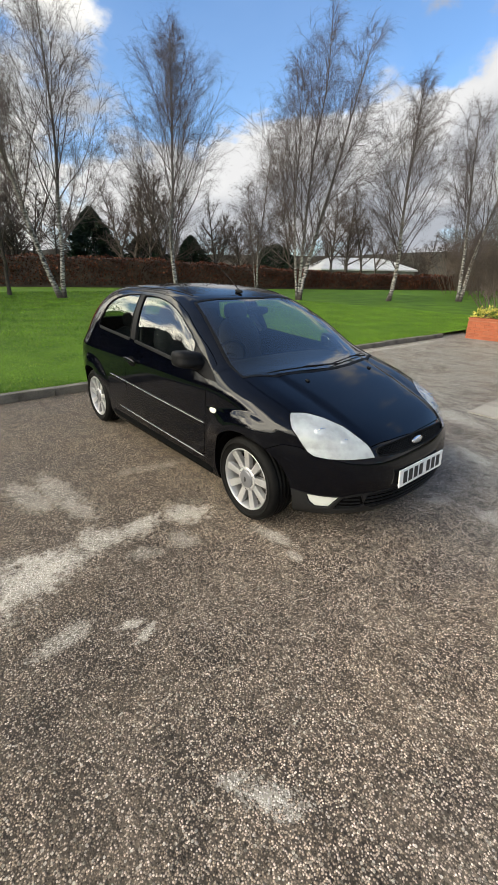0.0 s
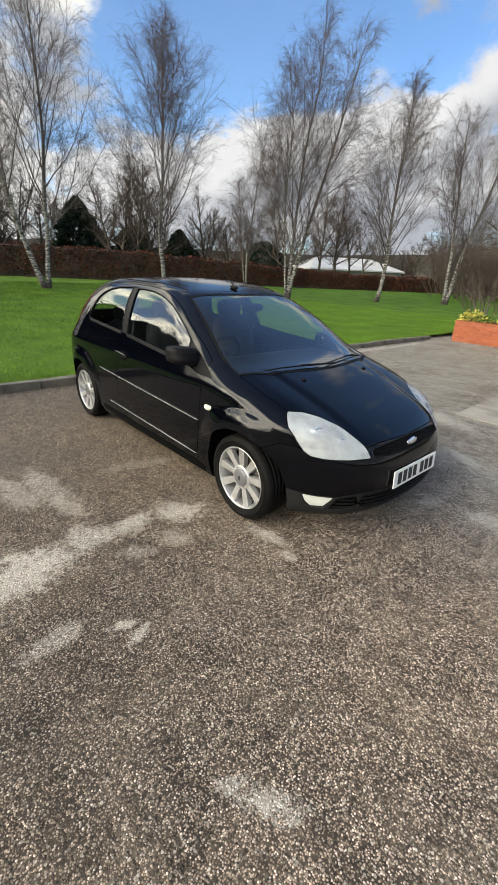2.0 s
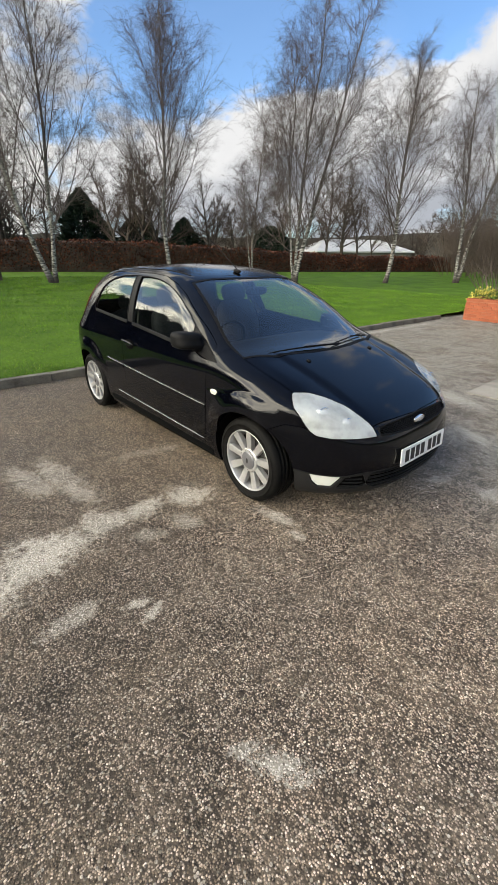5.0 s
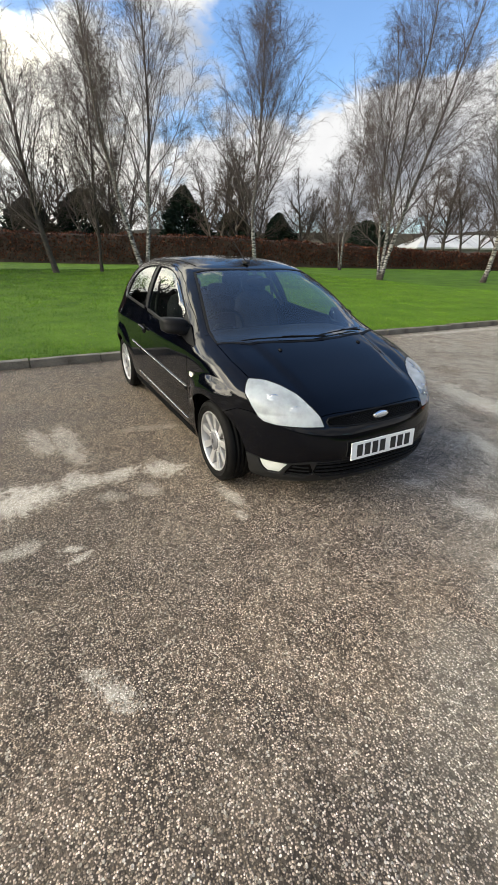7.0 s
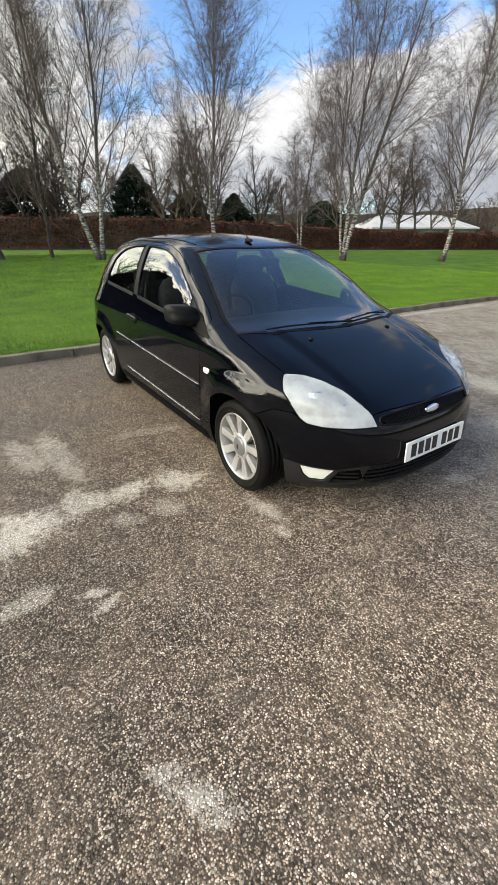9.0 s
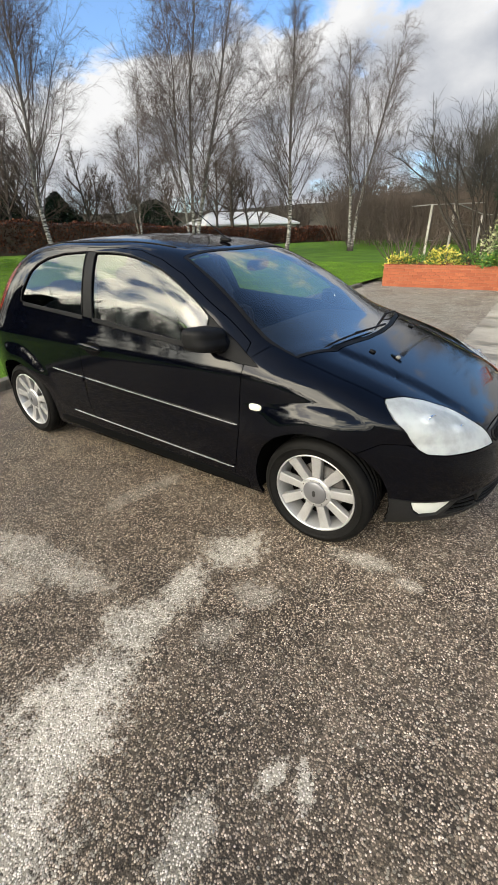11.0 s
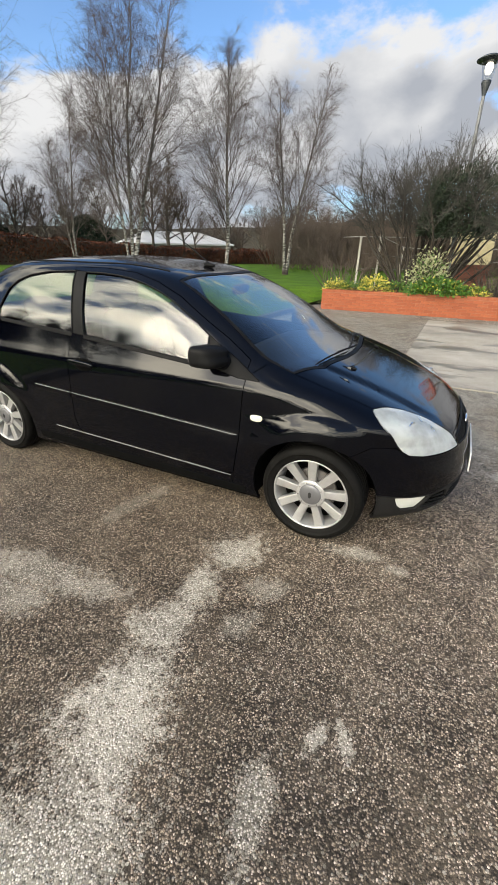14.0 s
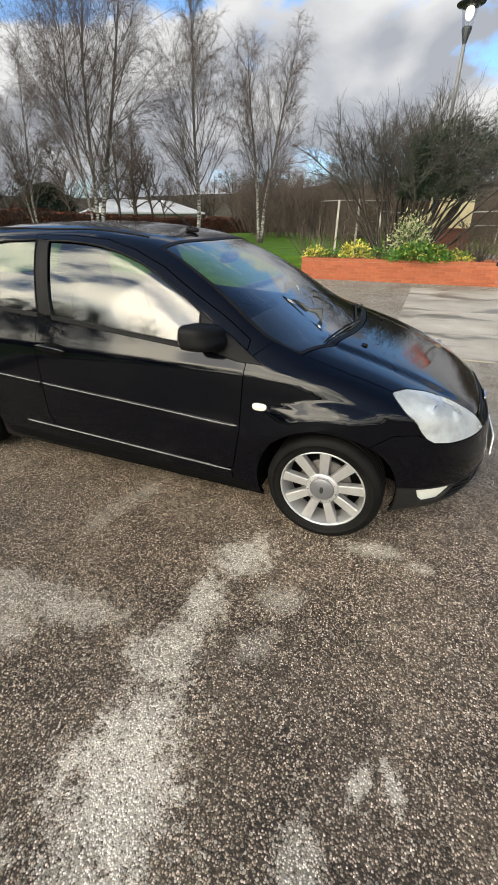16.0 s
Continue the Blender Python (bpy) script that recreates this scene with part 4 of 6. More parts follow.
def build_planter():
    x0, x1, y0, y1, top = -1.85, 3.12, 9.52, 10.72, 0.545
    planter = empty("planter")
    tagged(planter, "long low planter of orange-red bricks", "planter")
    bm = bmesh.new()
    for lo, hi in (((x0 + 0.012, y0 + 0.012, -0.05), (x1 - 0.012, y0 + 0.205, top - 0.008)), ((x0 + 0.012, y1 - 0.205, -0.05), (x1 - 0.012, y1 - 0.012, top - 0.008)), ((x0 + 0.012, y0 + 0.2, -0.05), (x0 + 0.205, y1 - 0.2, top - 0.008)), ((x1 - 0.205, y0 + 0.2, -0.05), (x1 - 0.012, y1 - 0.2, top - 0.008))):
        box(bm, lo, hi)
    part("mortar", bm, MORTAR, planter)
    bm = bmesh.new()
    box(bm, (x0 + 0.2, y0 + 0.2, 0.0), (x1 - 0.2, y1 - 0.2, top - 0.07))
    bmesh.ops.subdivide_edges(bm, edges=bm.edges[:], cuts=8, use_grid_fill=True)
    for v in bm.verts:
        if v.co.z > 0.3:
            v.co.z += 0.04 * noise.noise(v.co * 4)
    part("soil", bm, SOIL, planter)

    def brick_mesh(length, deep):
        bm = bmesh.new()
        box(bm, (-length / 2, -deep / 2, -0.0325), (length / 2, deep / 2, 0.0325), None, 0.004)
        me = bpy.data.meshes.new("brick")
        bm.to_mesh(me)
        bm.free()
        me.materials.append(PLANTER_BRICK)
        return me

    whole, stub, cap = brick_mesh(0.215, 0.1025), brick_mesh(0.1025, 0.1025), brick_mesh(0.215, 0.065)
    rng = random.Random(3)

    def lay(me, x, y, z, rz=0.0, rx=0.0):
        ob = new("brick", me)
        ob.parent = planter
        ob.matrix_basis = pose(x + rng.uniform(-0.002, 0.002), y + rng.uniform(-0.002, 0.002), z + rng.uniform(-0.0015, 0.0015), rx, 0, rz + rng.uniform(-0.4, 0.4))

    rows = 6
    for row in range(rows):
        z = 0.042 + row * 0.075
        shift = 0.1125 if row % 2 else 0.0
        x = x0 + 0.1075 + shift
        if shift:
            lay(stub, x0 + 0.052, y0 + 0.051, z)
        while x < x1 - 0.09:
            lay(whole, x, y0 + 0.051, z)
            x += 0.225
        for xe in (x0 + 0.051, x1 - 0.051):
            y = y0 + 0.215 + shift
            while y < y1 - 0.1:
                lay(whole, xe, y, z, 90)
                y += 0.225
    # a course of bricks on edge runs along the top
    x = x0 + 0.036
    while x < x1 - 0.2:
        lay(cap, x, y0 + 0.108, top - 0.035, 90)
        x += 0.075
    bm = bmesh.new()
    box(bm, (x1 - 0.2, y0 - 0.006, top - 0.068), (x1 + 0.006, y0 + 0.2, top + 0.004), None, 0.006)
    part("corner_block", bm, TRIM, planter, "dark block at the planter's corner")
    return planter


def leaves(rng, centre, size, n, leaf):
    """Small folded leaves scattered over a lumpy dome."""
    d = unit(rng.normal(0, 1, (n, 3)))
    d[:, 2] = np.abs(d[:, 2]) * 1.0 - 0.15
    r = rng.uniform(0.35, 1.05, n) ** 0.5
    lump = 1 + 0.18 * np.sin(d[:, 0] * 7 + 1) * np.sin(d[:, 1] * 6) + rng.normal(0, 0.05, n)
    c = np.array(centre) + d * np.array(size) * (r * lump)[:, None]
    out = unit(d + rng.normal(0, 0.6, (n, 3)))
    u = out * (leaf * rng.uniform(0.6, 1.2, n))[:, None]
    v = unit(np.cross(out, rng.normal(0, 1, (n, 3)))) * (leaf * 0.42 * rng.uniform(0.7, 1.2, n))[:, None]
    verts = np.stack([c - u, c - v * 0.9, c + u, c + v], 1).reshape(-1, 3)
    return verts, np.arange(n * 4).reshape(-1, 4)


def shrub(name, x, y, z, size, parts, label, stems=9, seed=1):
    """A shrub of stems and leaves; parts: (name, material, number, leaf length, share of the size)."""
    rng = np.random.default_rng(seed)
    thing = empty(name, pose(x, y, z))
    runs = []
    for k in range(stems):
        a = rng.uniform(0, 2 * math.pi)
        e = np.array([math.cos(a) * size[0] * rng.uniform(0.2, 0.8), math.sin(a) * size[1] * rng.uniform(0.2, 0.8), size[2] * rng.uniform(0.6, 1.0)])
        runs.append(([(0, 0, -0.08), tuple(e * 0.5 + rng.normal(0, 0.03, 3)), tuple(e)], [0.009, 0.006, 0.003], 4))
    tubes_object("twig", runs, BARK, thing)
    for pname, mat, n, leaf, share in parts:
        tagged(fast_mesh(pname, *leaves(rng, (0, 0, size[2] * 0.25), np.array(size) * share, n, leaf), mat, thing), kind="stuff")
    return tagged(thing, label, "shrub", "shrubs in the planter")


build_planter()
TOP = 0.47
shrub("shrub", -1.55, 9.95, TOP, (0.42, 0.35, 0.30), (("foliage", GREEN_LEAF, 380, 0.035, 0.95), ("blossom", YELLOW_LEAF, 300, 0.05, 1.05)), "low shrub with yellow variegated leaves in the brick planter", seed=61)
shrub("shrub", -1.05, 10.0, TOP, (0.4, 0.35, 0.26), (("foliage", GREEN_LEAF, 520, 0.035, 1.0), ("blossom", YELLOW_LEAF, 90, 0.03, 1.0)), "low green shrub in the brick planter", seed=62)
shrub("shrub", -0.45, 9.95, TOP, (0.5, 0.38, 0.42), (("foliage", GREEN_LEAF, 360, 0.036, 0.95), ("blossom", YELLOW_LEAF, 420, 0.052, 1.05)), "bushy shrub with bright yellow leaves in the brick planter", seed=63)
shrub("shrub", 0.15, 10.0, TOP, (0.35, 0.35, 0.34), (("foliage", GREEN_LEAF, 420, 0.034, 1.0),), "low green shrub in the brick planter", seed=64)
shrub("shrub", 1.15, 9.78, TOP, (0.85, 0.55, 0.42), (("foliage", GREEN_LEAF, 1500, 0.06, 1.0), ("blossom", YELLOW_LEAF, 130, 0.05, 1.02)), "wide glossy green shrub hanging over the brick planter", stems=16, seed=65)
shrub("shrub", 0.85, 10.3, TOP, (0.62, 0.45, 1.05), (("foliage", PALE_LEAF, 900, 0.05, 1.0), ("inner_leaves", GREEN_LEAF, 350, 0.04, 0.85)), "tall shrub with cream-edged leaves in the brick planter", stems=18, seed=66)
shrub("shrub", 1.95, 9.95, TOP, (0.48, 0.36, 0.3), (("foliage", GREEN_LEAF, 500, 0.036, 1.0), ("blossom", YELLOW_LEAF, 190, 0.05, 1.05)), "low green and yellow shrub in the brick planter", seed=67)
shrub("dry_shrub", 2.6, 10.15, TOP, (0.5, 0.35, 0.55), (("foliage", SCRUB, 300, 0.03, 1.0),), "dry brown leafless shrub in the brick planter", stems=40, seed=68)


def tall_stems():
    rng = np.random.default_rng(70)
    thing = empty("leggy_shrub", pose(-1.4, 10.3, TOP))
    runs = []
    for k in range(11):
        e = np.array([rng.uniform(-1.0, 0.5), rng.uniform(-0.3, 0.4), rng.uniform(0.7, 1.35)])
        runs.append(([(rng.uniform(-0.15, 0.15), 0, -0.06), tuple(e * 0.55 + np.array([0, 0, 0.12])), tuple(e)], [0.008, 0.006, 0.0025], 4))
    tubes_object("stem", runs, TWIG, thing)
    tagged(thing, "tall bare arching stems rising from the planter", "shrub")


tall_stems()


def big_bush():
    """The large leafless bush behind the planter, with ivy in its heart."""
    dark = wavy("dark_bush_twigs", (0.04, 0.038, 0.034), (0.11, 0.102, 0.09), 1.5, 0.9, 12.0, 0.0, 0.001, 0.15)
    rng = np.random.default_rng(77)
    bush = empty("bush", pose(0.45, 11.9, 0.05))
    stems = []
    for k in range(46):
        a, lean = rng.uniform(0, 2 * math.pi), rng.uniform(0.05, 0.85)
        d = np.array([math.cos(a) * lean * 1.0 + 0.2, math.sin(a) * lean * 0.7, 1.0])
        pts, rad = branch(rng, np.array([math.cos(a) * 0.35, math.sin(a) * 0.3, -0.1]), d / np.linalg.norm(d), rng.uniform(3.1, 3.9) * (1 + 0.14 * lean), rng.uniform(0.03, 0.055), 0.01, 8, 0.1, 0.1)
        stems.append((pts, rad, 6))
    tubes_object("stem", stems, BARK, bush)
    base = [np.concatenate([s[0][:-1] for s in stems]), np.concatenate([unit(np.diff(s[0], axis=0)) for s in stems])]
    keep = base[0][:, 2] > 1.7
    p, d = np.repeat(base[0][keep], 9, 0), np.repeat(base[1][keep], 9, 0)
    p = p + d * rng.uniform(0, 0.45, len(p))[:, None]
    subs = sprout(rng, p, d, 0.4, 1.15, rng.uniform(0.5, 1.2, len(p)), 0.25)
    q, e = on_shoots(rng, subs, 12)
    fine = sprout(rng, q, e, 0.3, 1.0, rng.uniform(0.12, 0.42, len(q)), 0.0)
    cloud = join(prisms(subs[0], subs[1], 0.008, 0.006), prisms(subs[1], subs[2], 0.006, 0.003), prisms(fine[0], fine[1], 0.0036, 0.0028), prisms(fine[1], fine[2], 0.0028, 0.0016))
    tagged(fast_mesh("crown", *cloud, dark, bush), kind="stuff")
    some = [leaves(rng, c, s, n, 0.05) for c, s, n in (((0.25, -0.95, 2.1), (0.4, 0.5, 1.4), 2600), ((1.0, -1.0, 2.0), (0.8, 0.6, 1.1), 3400), ((1.0, -0.9, 2.9), (0.9, 0.6, 0.8), 1500), ((1.8, -0.8, 2.7), (0.8, 0.5, 0.7), 600))]
    tagged(fast_mesh("ivy", *join(*some), IVY, bush), kind="stuff")
    tagged(bush, "large leafless bush with dark ivy behind the planter", "bush")
    side = empty("bush", pose(-2.3, 13.6, 0.05))
    tagged(fast_mesh("brushwood", *scrub(79, 2.3, 1.6, 26), SCRUB, side), kind="stuff")
    tagged(side, "thin brown leafless bush beside the fence posts", "bush")
    side = empty("bush", pose(2.95, 12.3, 0.05))
    tagged(fast_mesh("brushwood", *scrub(80, 1.5, 1.3, 22), SCRUB, side), kind="stuff")
    tagged(side, "low thin brown leafless bush beside the brick planter", "bush")


big_bush()

# ---- street lamp, fence, hut, lift and clutter ----
LIT = bpy.data.materials.new("lit_lamp")
LIT.use_nodes = True
LIT.node_tree.nodes["Principled BSDF"].inputs["Base Color"].default_value = (0.9, 0.88, 0.8, 1)
LIT.node_tree.nodes["Principled BSDF"].inputs["Emission Color"].default_value = (1.0, 0.9, 0.72, 1)
LIT.node_tree.nodes["Principled BSDF"].inputs["Emission Strength"].default_value = 2.0
DARK_METAL = material("dark_grey_painted_metal", (0.03, 0.035, 0.04), 0.45, 0.2)
POLE_PAINT = wavy("grey_painted_pole", (0.1, 0.105, 0.11), (0.19, 0.195, 0.2), 3.0, 0.5, 40.0, 0.1, 0.001)
CLEAR = glass_material("clear_lantern_bowl", (0.86, 0.88, 0.9), 0.05)


def lathe(name, profile, n, mat, parent):
    """A body of revolution about z from (radius, height) pairs."""
    verts, faces, m = [], [], len(profile)
    for k in range(n):
        a = 2 * math.pi * k / n
        verts += [(r * math.cos(a), r * math.sin(a), z) for r, z in profile]
    for k in range(n):
        for q in range(m - 1):
            faces.append((k * m + q, (k + 1) % n * m + q, (k + 1) % n * m + q + 1, k * m + q + 1))
    return mesh_object(name, verts, faces, mat, parent, True)


def street_lamp():
    lamp = empty("street_lamp", pose(1.24, 12.75, 0.0))
    tagged(lamp, "grey street lamp with a lit lantern under a disc", "street lamp")
    lathe("pole", [(0.09, 0.0), (0.085, 1.0), (0.06, 1.05), (0.045, 5.45)], 16, POLE_PAINT, lamp)
    lathe("collar", [(0.035, 5.36), (0.045, 5.42), (0.12, 5.7), (0.12, 5.74), (0.0, 5.74)], 24, DARK_METAL, lamp)
    lathe("bowl", [(0.118, 5.74), (0.15, 5.9), (0.2, 6.13)], 24, CLEAR, lamp)
    lathe("bulb", [(0.0, 5.87), (0.035, 5.875), (0.062, 5.89), (0.083, 5.92), (0.096, 5.96), (0.102, 6.01), (0.1, 6.06), (0.085, 6.105), (0.06, 6.125), (0.0, 6.13)], 32, LIT, lamp)
    lathe("canopy", [(0.0, 6.13), (0.2, 6.13), (0.22, 6.15), (0.33, 6.17), (0.34, 6.19), (0.22, 6.25), (0.0, 6.27)], 32, DARK_METAL, lamp)


street_lamp()


def fence():
    thing = empty("fence")
    tagged(thing, "grey concrete fence posts with rails and wire", "fence")
    spots = [(-1.75, 13.2, 2.02), (-1.2, 13.9, 2.08), (-0.85, 17.4, 1.75), (-0.2, 19.0, 1.7)]
    for x, y, h in spots:
        bm = bmesh.new()
        box(bm, (x - 0.035, y - 0.035, -0.1), (x + 0.035, y + 0.035, h), None, 0.008)
        for v in bm.verts:
            v.co.x += 0.02 * v.co.z
        part("post", bm, POST, thing)
    tubes_object("rail", [([(-2.3, 13.1, 2.0), (-1.71, 13.2, 2.02), (-0.2, 13.3, 2.0)], [0.014] * 3, 6)], STEEL, thing)
    tubes_object("rail", [([(-1.16, 13.9, 2.06), (-0.81, 17.4, 1.77), (-0.17, 19.0, 1.72)], [0.018] * 3, 6)], POST, thing)
    for h in (0.5, 1.0, 1.5):
        tubes_object("wire", [([(-1.73, 13.2, h), (-1.19, 13.9, h), (-0.84, 17.4, h * 0.9), (-0.19, 19.0, h * 0.85)], [0.004] * 4, 4)], STEEL, thing)


fence()


def rail_fence():
    thing = empty("rail_fence")
    tagged(thing, "low pale metal rail in front of the thicket", "fence")
    for k in range(7):
        x = 2.8 + k * 2.0
        tubes_object("post", [([(x, 29.5, -0.1), (x, 29.5, 2.0)], [0.035] * 2, 6)], STEEL, thing)
    for h in (1.85, 1.1):
        tubes_object("rail", [([(2.0, 29.5, h), (16.0, 29.0, h + 0.35)], [0.03] * 2, 6)], STEEL, thing)


rail_fence()


def hut():
    thing = empty("hut")
    tagged(thing, "small hut of dull brick with cream boards", "hut")
    x0, x1, y0, y1 = 1.0, 2.5, 15.4, 17.6
    bm = bmesh.new()
    box(bm, (x0, y0, -0.1), (x1, y1, 1.18), None, 0.005)
    part("wall", bm, DULL_BRICK, thing, "dull red brick wall")
    for k in range(9):
        z = 1.185 + k * 0.118
        bm = bmesh.new()
        box(bm, (x0 + 0.03, y0 + 0.02 - 0.006 * (k % 2), z), (x1 - 0.03, y1 - 0.03, z + 0.112), None, 0.004)
        part("board", bm, CREAM, thing)
    bm = bmesh.new()
    box(bm, (x0 - 0.12, y0 - 0.02, 2.25), (x1 + 0.12, y1 + 0.15, 2.335), None, 0.01)
    part("roof", bm, DARK_METAL, thing)
    bm = bmesh.new()
    box(bm, (x0 - 0.01, y0 - 0.03, 1.13), (x1 + 0.01, y0 + 0.02, 1.185), None, 0.004)
    part("sill", bm, DULL_BRICK, thing)


hut()


def boom_lift():
    lift = empty("boom_lift", pose(6.35, 27.0, 0.0, 0, 0, -8))
    tagged(lift, "orange-red boom lift with its basket raised", "boom lift")
    bm = bmesh.new()
    box(bm, (-0.85, -0.5, 0.35), (0.85, 1.3, 0.62), None, 0.05)
    part("chassis", bm, DARK_METAL, lift)
    for x in (-0.8, 0.8):
        for y in (-0.35, 1.15):
            wheel = revolve("wheel", [(0.0, -0.12), (0.26, -0.12), (0.36, -0.1), (0.38, -0.04), (0.38, 0.04), (0.36, 0.1), (0.26, 0.12), (0.0, 0.12)], 24, RUBBER, lift, False)
            wheel.matrix_basis = pose(x, y, 0.38, 0, 0, 90)
            hub = revolve("rim", [(0.0, -0.128), (0.2, -0.128), (0.2, 0.128), (0.0, 0.128)], 16, STEEL, wheel, False)
    for x0, x1 in ((-0.86, -0.16), (0.26, 0.86)):
        bm = bmesh.new()
        superbox(bm, ((x0 + x1) / 2, 0.2, 1.22), ((x1 - x0) / 2, 0.75, 0.42), 3.5)
        part("engine_cover", bm, ORANGE, lift, "rounded orange-red cover", True)
    bm = bmesh.new()
    box(bm, (-0.82, -0.52, 0.66), (0.82, 0.9, 0.95), None, 0.05)
    part("turntable", bm, ORANGE, lift)
    bm = bmesh.new()
    box(bm, (-0.16, -0.3, 0.9), (0.26, 0.8, 1.55), None, 0.02)
    part("riser", bm, DARK_METAL, lift)
    a, b, c = Vector((-0.05, 0.2, 1.55)), Vector((0.35, 0.2, 4.0)), Vector((0.55, 0.2, 5.75))
    for k, (p, q, w) in enumerate(((a, b, 0.16), (b - (b - a) * 0.06, c, 0.115))):
        bm = bmesh.new()
        box(bm, (-w, -w, 0), (w, w, (q - p).length), None, 0.02)
        ob = part("boom", bm, SACK if k == 0 else STEEL, lift)
        ob.matrix_basis = Matrix.Translation(p) @ (q - p).to_track_quat("Z", "Y").to_matrix().to_4x4()
    tubes_object("cylinder", [([(0.05, -0.05, 1.45), (0.42, -0.02, 3.1)], [0.06, 0.045], 8)], STEEL, lift)
    tubes_object("hose", [([(-0.1, 0.0, 1.4), (0.12, -0.05, 2.6), (0.36, 0.0, 4.0), (0.5, 0.0, 5.6)], [0.025] * 4, 5)], DARK_METAL, lift)
    bm = bmesh.new()
    box(bm, (-0.45, -0.5, 5.78), (1.35, 0.6, 5.98), None, 0.03)
    basket = part("basket", bm, ORANGE, lift, "orange-red basket with rails")
    for h in (6.35, 6.65, 6.95):
        ring = [(-0.42, -0.47, h), (1.32, -0.47, h), (1.32, 0.57, h), (-0.42, 0.57, h), (-0.42, -0.47, h), (1.32, -0.47, h)]
        tubes_object("rail", [(ring, [0.022] * 6, 6)], ORANGE, basket)
    for x in (-0.42, 0.45, 1.32):
        for y in (-0.47, 0.57):
            tubes_object("upright", [([(x, y, 5.95), (x, y, 6.97)], [0.022] * 2, 6)], ORANGE, basket)


boom_lift()


def clutter():
    bm = bmesh.new()
    box(bm, (3.2, 12.2, -0.05), (7.6, 12.45, 0.12), None, 0.02)
    tagged(part("kerb_edging", bm, KERB), "grey concrete kerb edging behind the planter", "kerb")
    bm = bmesh.new()
    box(bm, (3.2, 12.45, -0.05), (9.0, 18.2, 0.07), None, 0.02)
    tagged(part("paved_bay", bm, CONCRETE), "pale concrete bay behind the kerb edging", "pavement", kind="structure")
    rng = random.Random(4)
    for k, (x, y, s) in enumerate(((4.55, 15.3, 0.62), (5.1, 15.0, 0.66), (4.4, 15.9, 0.5))):
        bm = bmesh.new()
        made = superbox(bm, (0, 0, 0.11), (s, s * 0.6, 0.13), 3.0)
        for v in made:
            v.co.z += 0.05 * noise.noise(v.co * 5 + Vector((k * 7, 0, 0)))
            v.co.z = max(v.co.z, 0.0)
        ob = part("sack", bm, SACK, None, "", True)
        ob.matrix_basis = pose(x, y, 0.072, 0, 0, rng.uniform(-25, 25))
        tagged(ob, "pale filled sack lying on concrete", "sack", "sacks on the concrete bay")
    for x, y, w in ((4.75, 13.6, 0.32), (5.0, 11.6, 0.3), (5.75, 11.75, 0.3)):
        bm = bmesh.new()
        box(bm, (-w, -0.14, 0.0), (w, 0.14, 0.16), None, 0.03)
        ob = part("stone_block", bm, DARK_METAL if y > 12 else KERB)
        ob.matrix_basis = pose(x, y, 0.07 if y > 12 else -0.004, 0, 0, rng.uniform(-12, 12))
        tagged(ob, "rough dark stone block lying on the ground", "block", "loose blocks")
    verts, faces, n = [(3.75, 10.0, 0.03)], [], 40
    for k in range(n):
        a = 2 * math.pi * k / n
        r = 1 + 0.22 * noise.noise((math.cos(a) * 2, math.sin(a) * 2, 9))
        verts.append((3.75 + 0.75 * r * math.cos(a), 10.0 + 0.85 * r * math.sin(a), 0.004))
    faces = [(0, 1 + k, 1 + (k + 1) % n) for k in range(n)]
    tagged(mesh_object("moss", verts, faces, MOSS, None, True), "flat patch of yellow-green moss beside the planter", "moss", kind="stuff")


clutter()

# ---- the car: its outer surface, as a stack of level outlines ----
NOSE = [(0.15, 1.86), (0.20, 1.945), (0.28, 1.978), (0.40, 1.985), (0.50, 1.965), (0.56, 1.94), (0.615, 1.895), (0.65, 1.84), (0.70, 1.745), (0.80, 1.50), (0.87, 1.31), (0.915, 1.17), (0.945, 1.075), (1.0, 0.96), (1.1, 0.79), (1.2, 0.60), (1.3, 0.38), (1.345, 0.25), (1.375, 0.10), (1.40, -0.06), (1.415, -0.2), (1.43, -0.44)]
TAIL = [(0.15, -1.80), (0.25, -1.90), (0.4, -1.93), (0.6, -1.92), (0.75, -1.87), (0.95, -1.77), (1.1, -1.67), (1.25, -1.53), (1.33, -1.42), (1.37, -1.30), (1.40, -1.10), (1.415, -0.93), (1.425, -0.72), (1.43, -0.46)]
HALF = [(0.15, 0.785), (0.2, 0.80), (0.3, 0.815), (0.45, 0.828), (0.6, 0.834), (0.76, 0.8335), (0.80, 0.8315), (0.825, 0.826), (0.85, 0.816), (0.88, 0.8035), (0.93, 0.785), (0.97, 0.772), (1.05, 0.745), (1.1, 0.725), (1.2, 0.677), (1.3, 0.616), (1.35, 0.57), (1.38, 0.52), (1.40, 0.45), (1.415, 0.36), (1.425, 0.23), (1.43, 0.02)]
FRONT_FROM = [(0.15, 0.9), (0.6, 0.9), (0.75, 0.75), (0.9, 0.55), (1.0, 0.3), (1.2, 0.0), (1.35, -0.3), (1.43, -0.445)]
REAR_FROM = [(0.15, -1.15), (0.8, -1.1), (1.0, -0.95), (1.2, -0.8), (1.35, -0.65), (1.43, -0.455)]
FRONT_POWER = [(0.15, 2.8), (0.6, 3.1), (0.72, 4.4), (0.8, 4.4), (0.9, 3.7), (1.0, 4.0), (1.2, 4.6), (1.35, 4.4), (1.43, 2.5)]
REAR_POWER = [(0.15, 3.6), (0.9, 3.8), (1.2, 4.2), (1.35, 3.6), (1.43, 2.5)]
HUB_X, HUB_Z, TYRE_R = 1.243, 0.28, 0.283


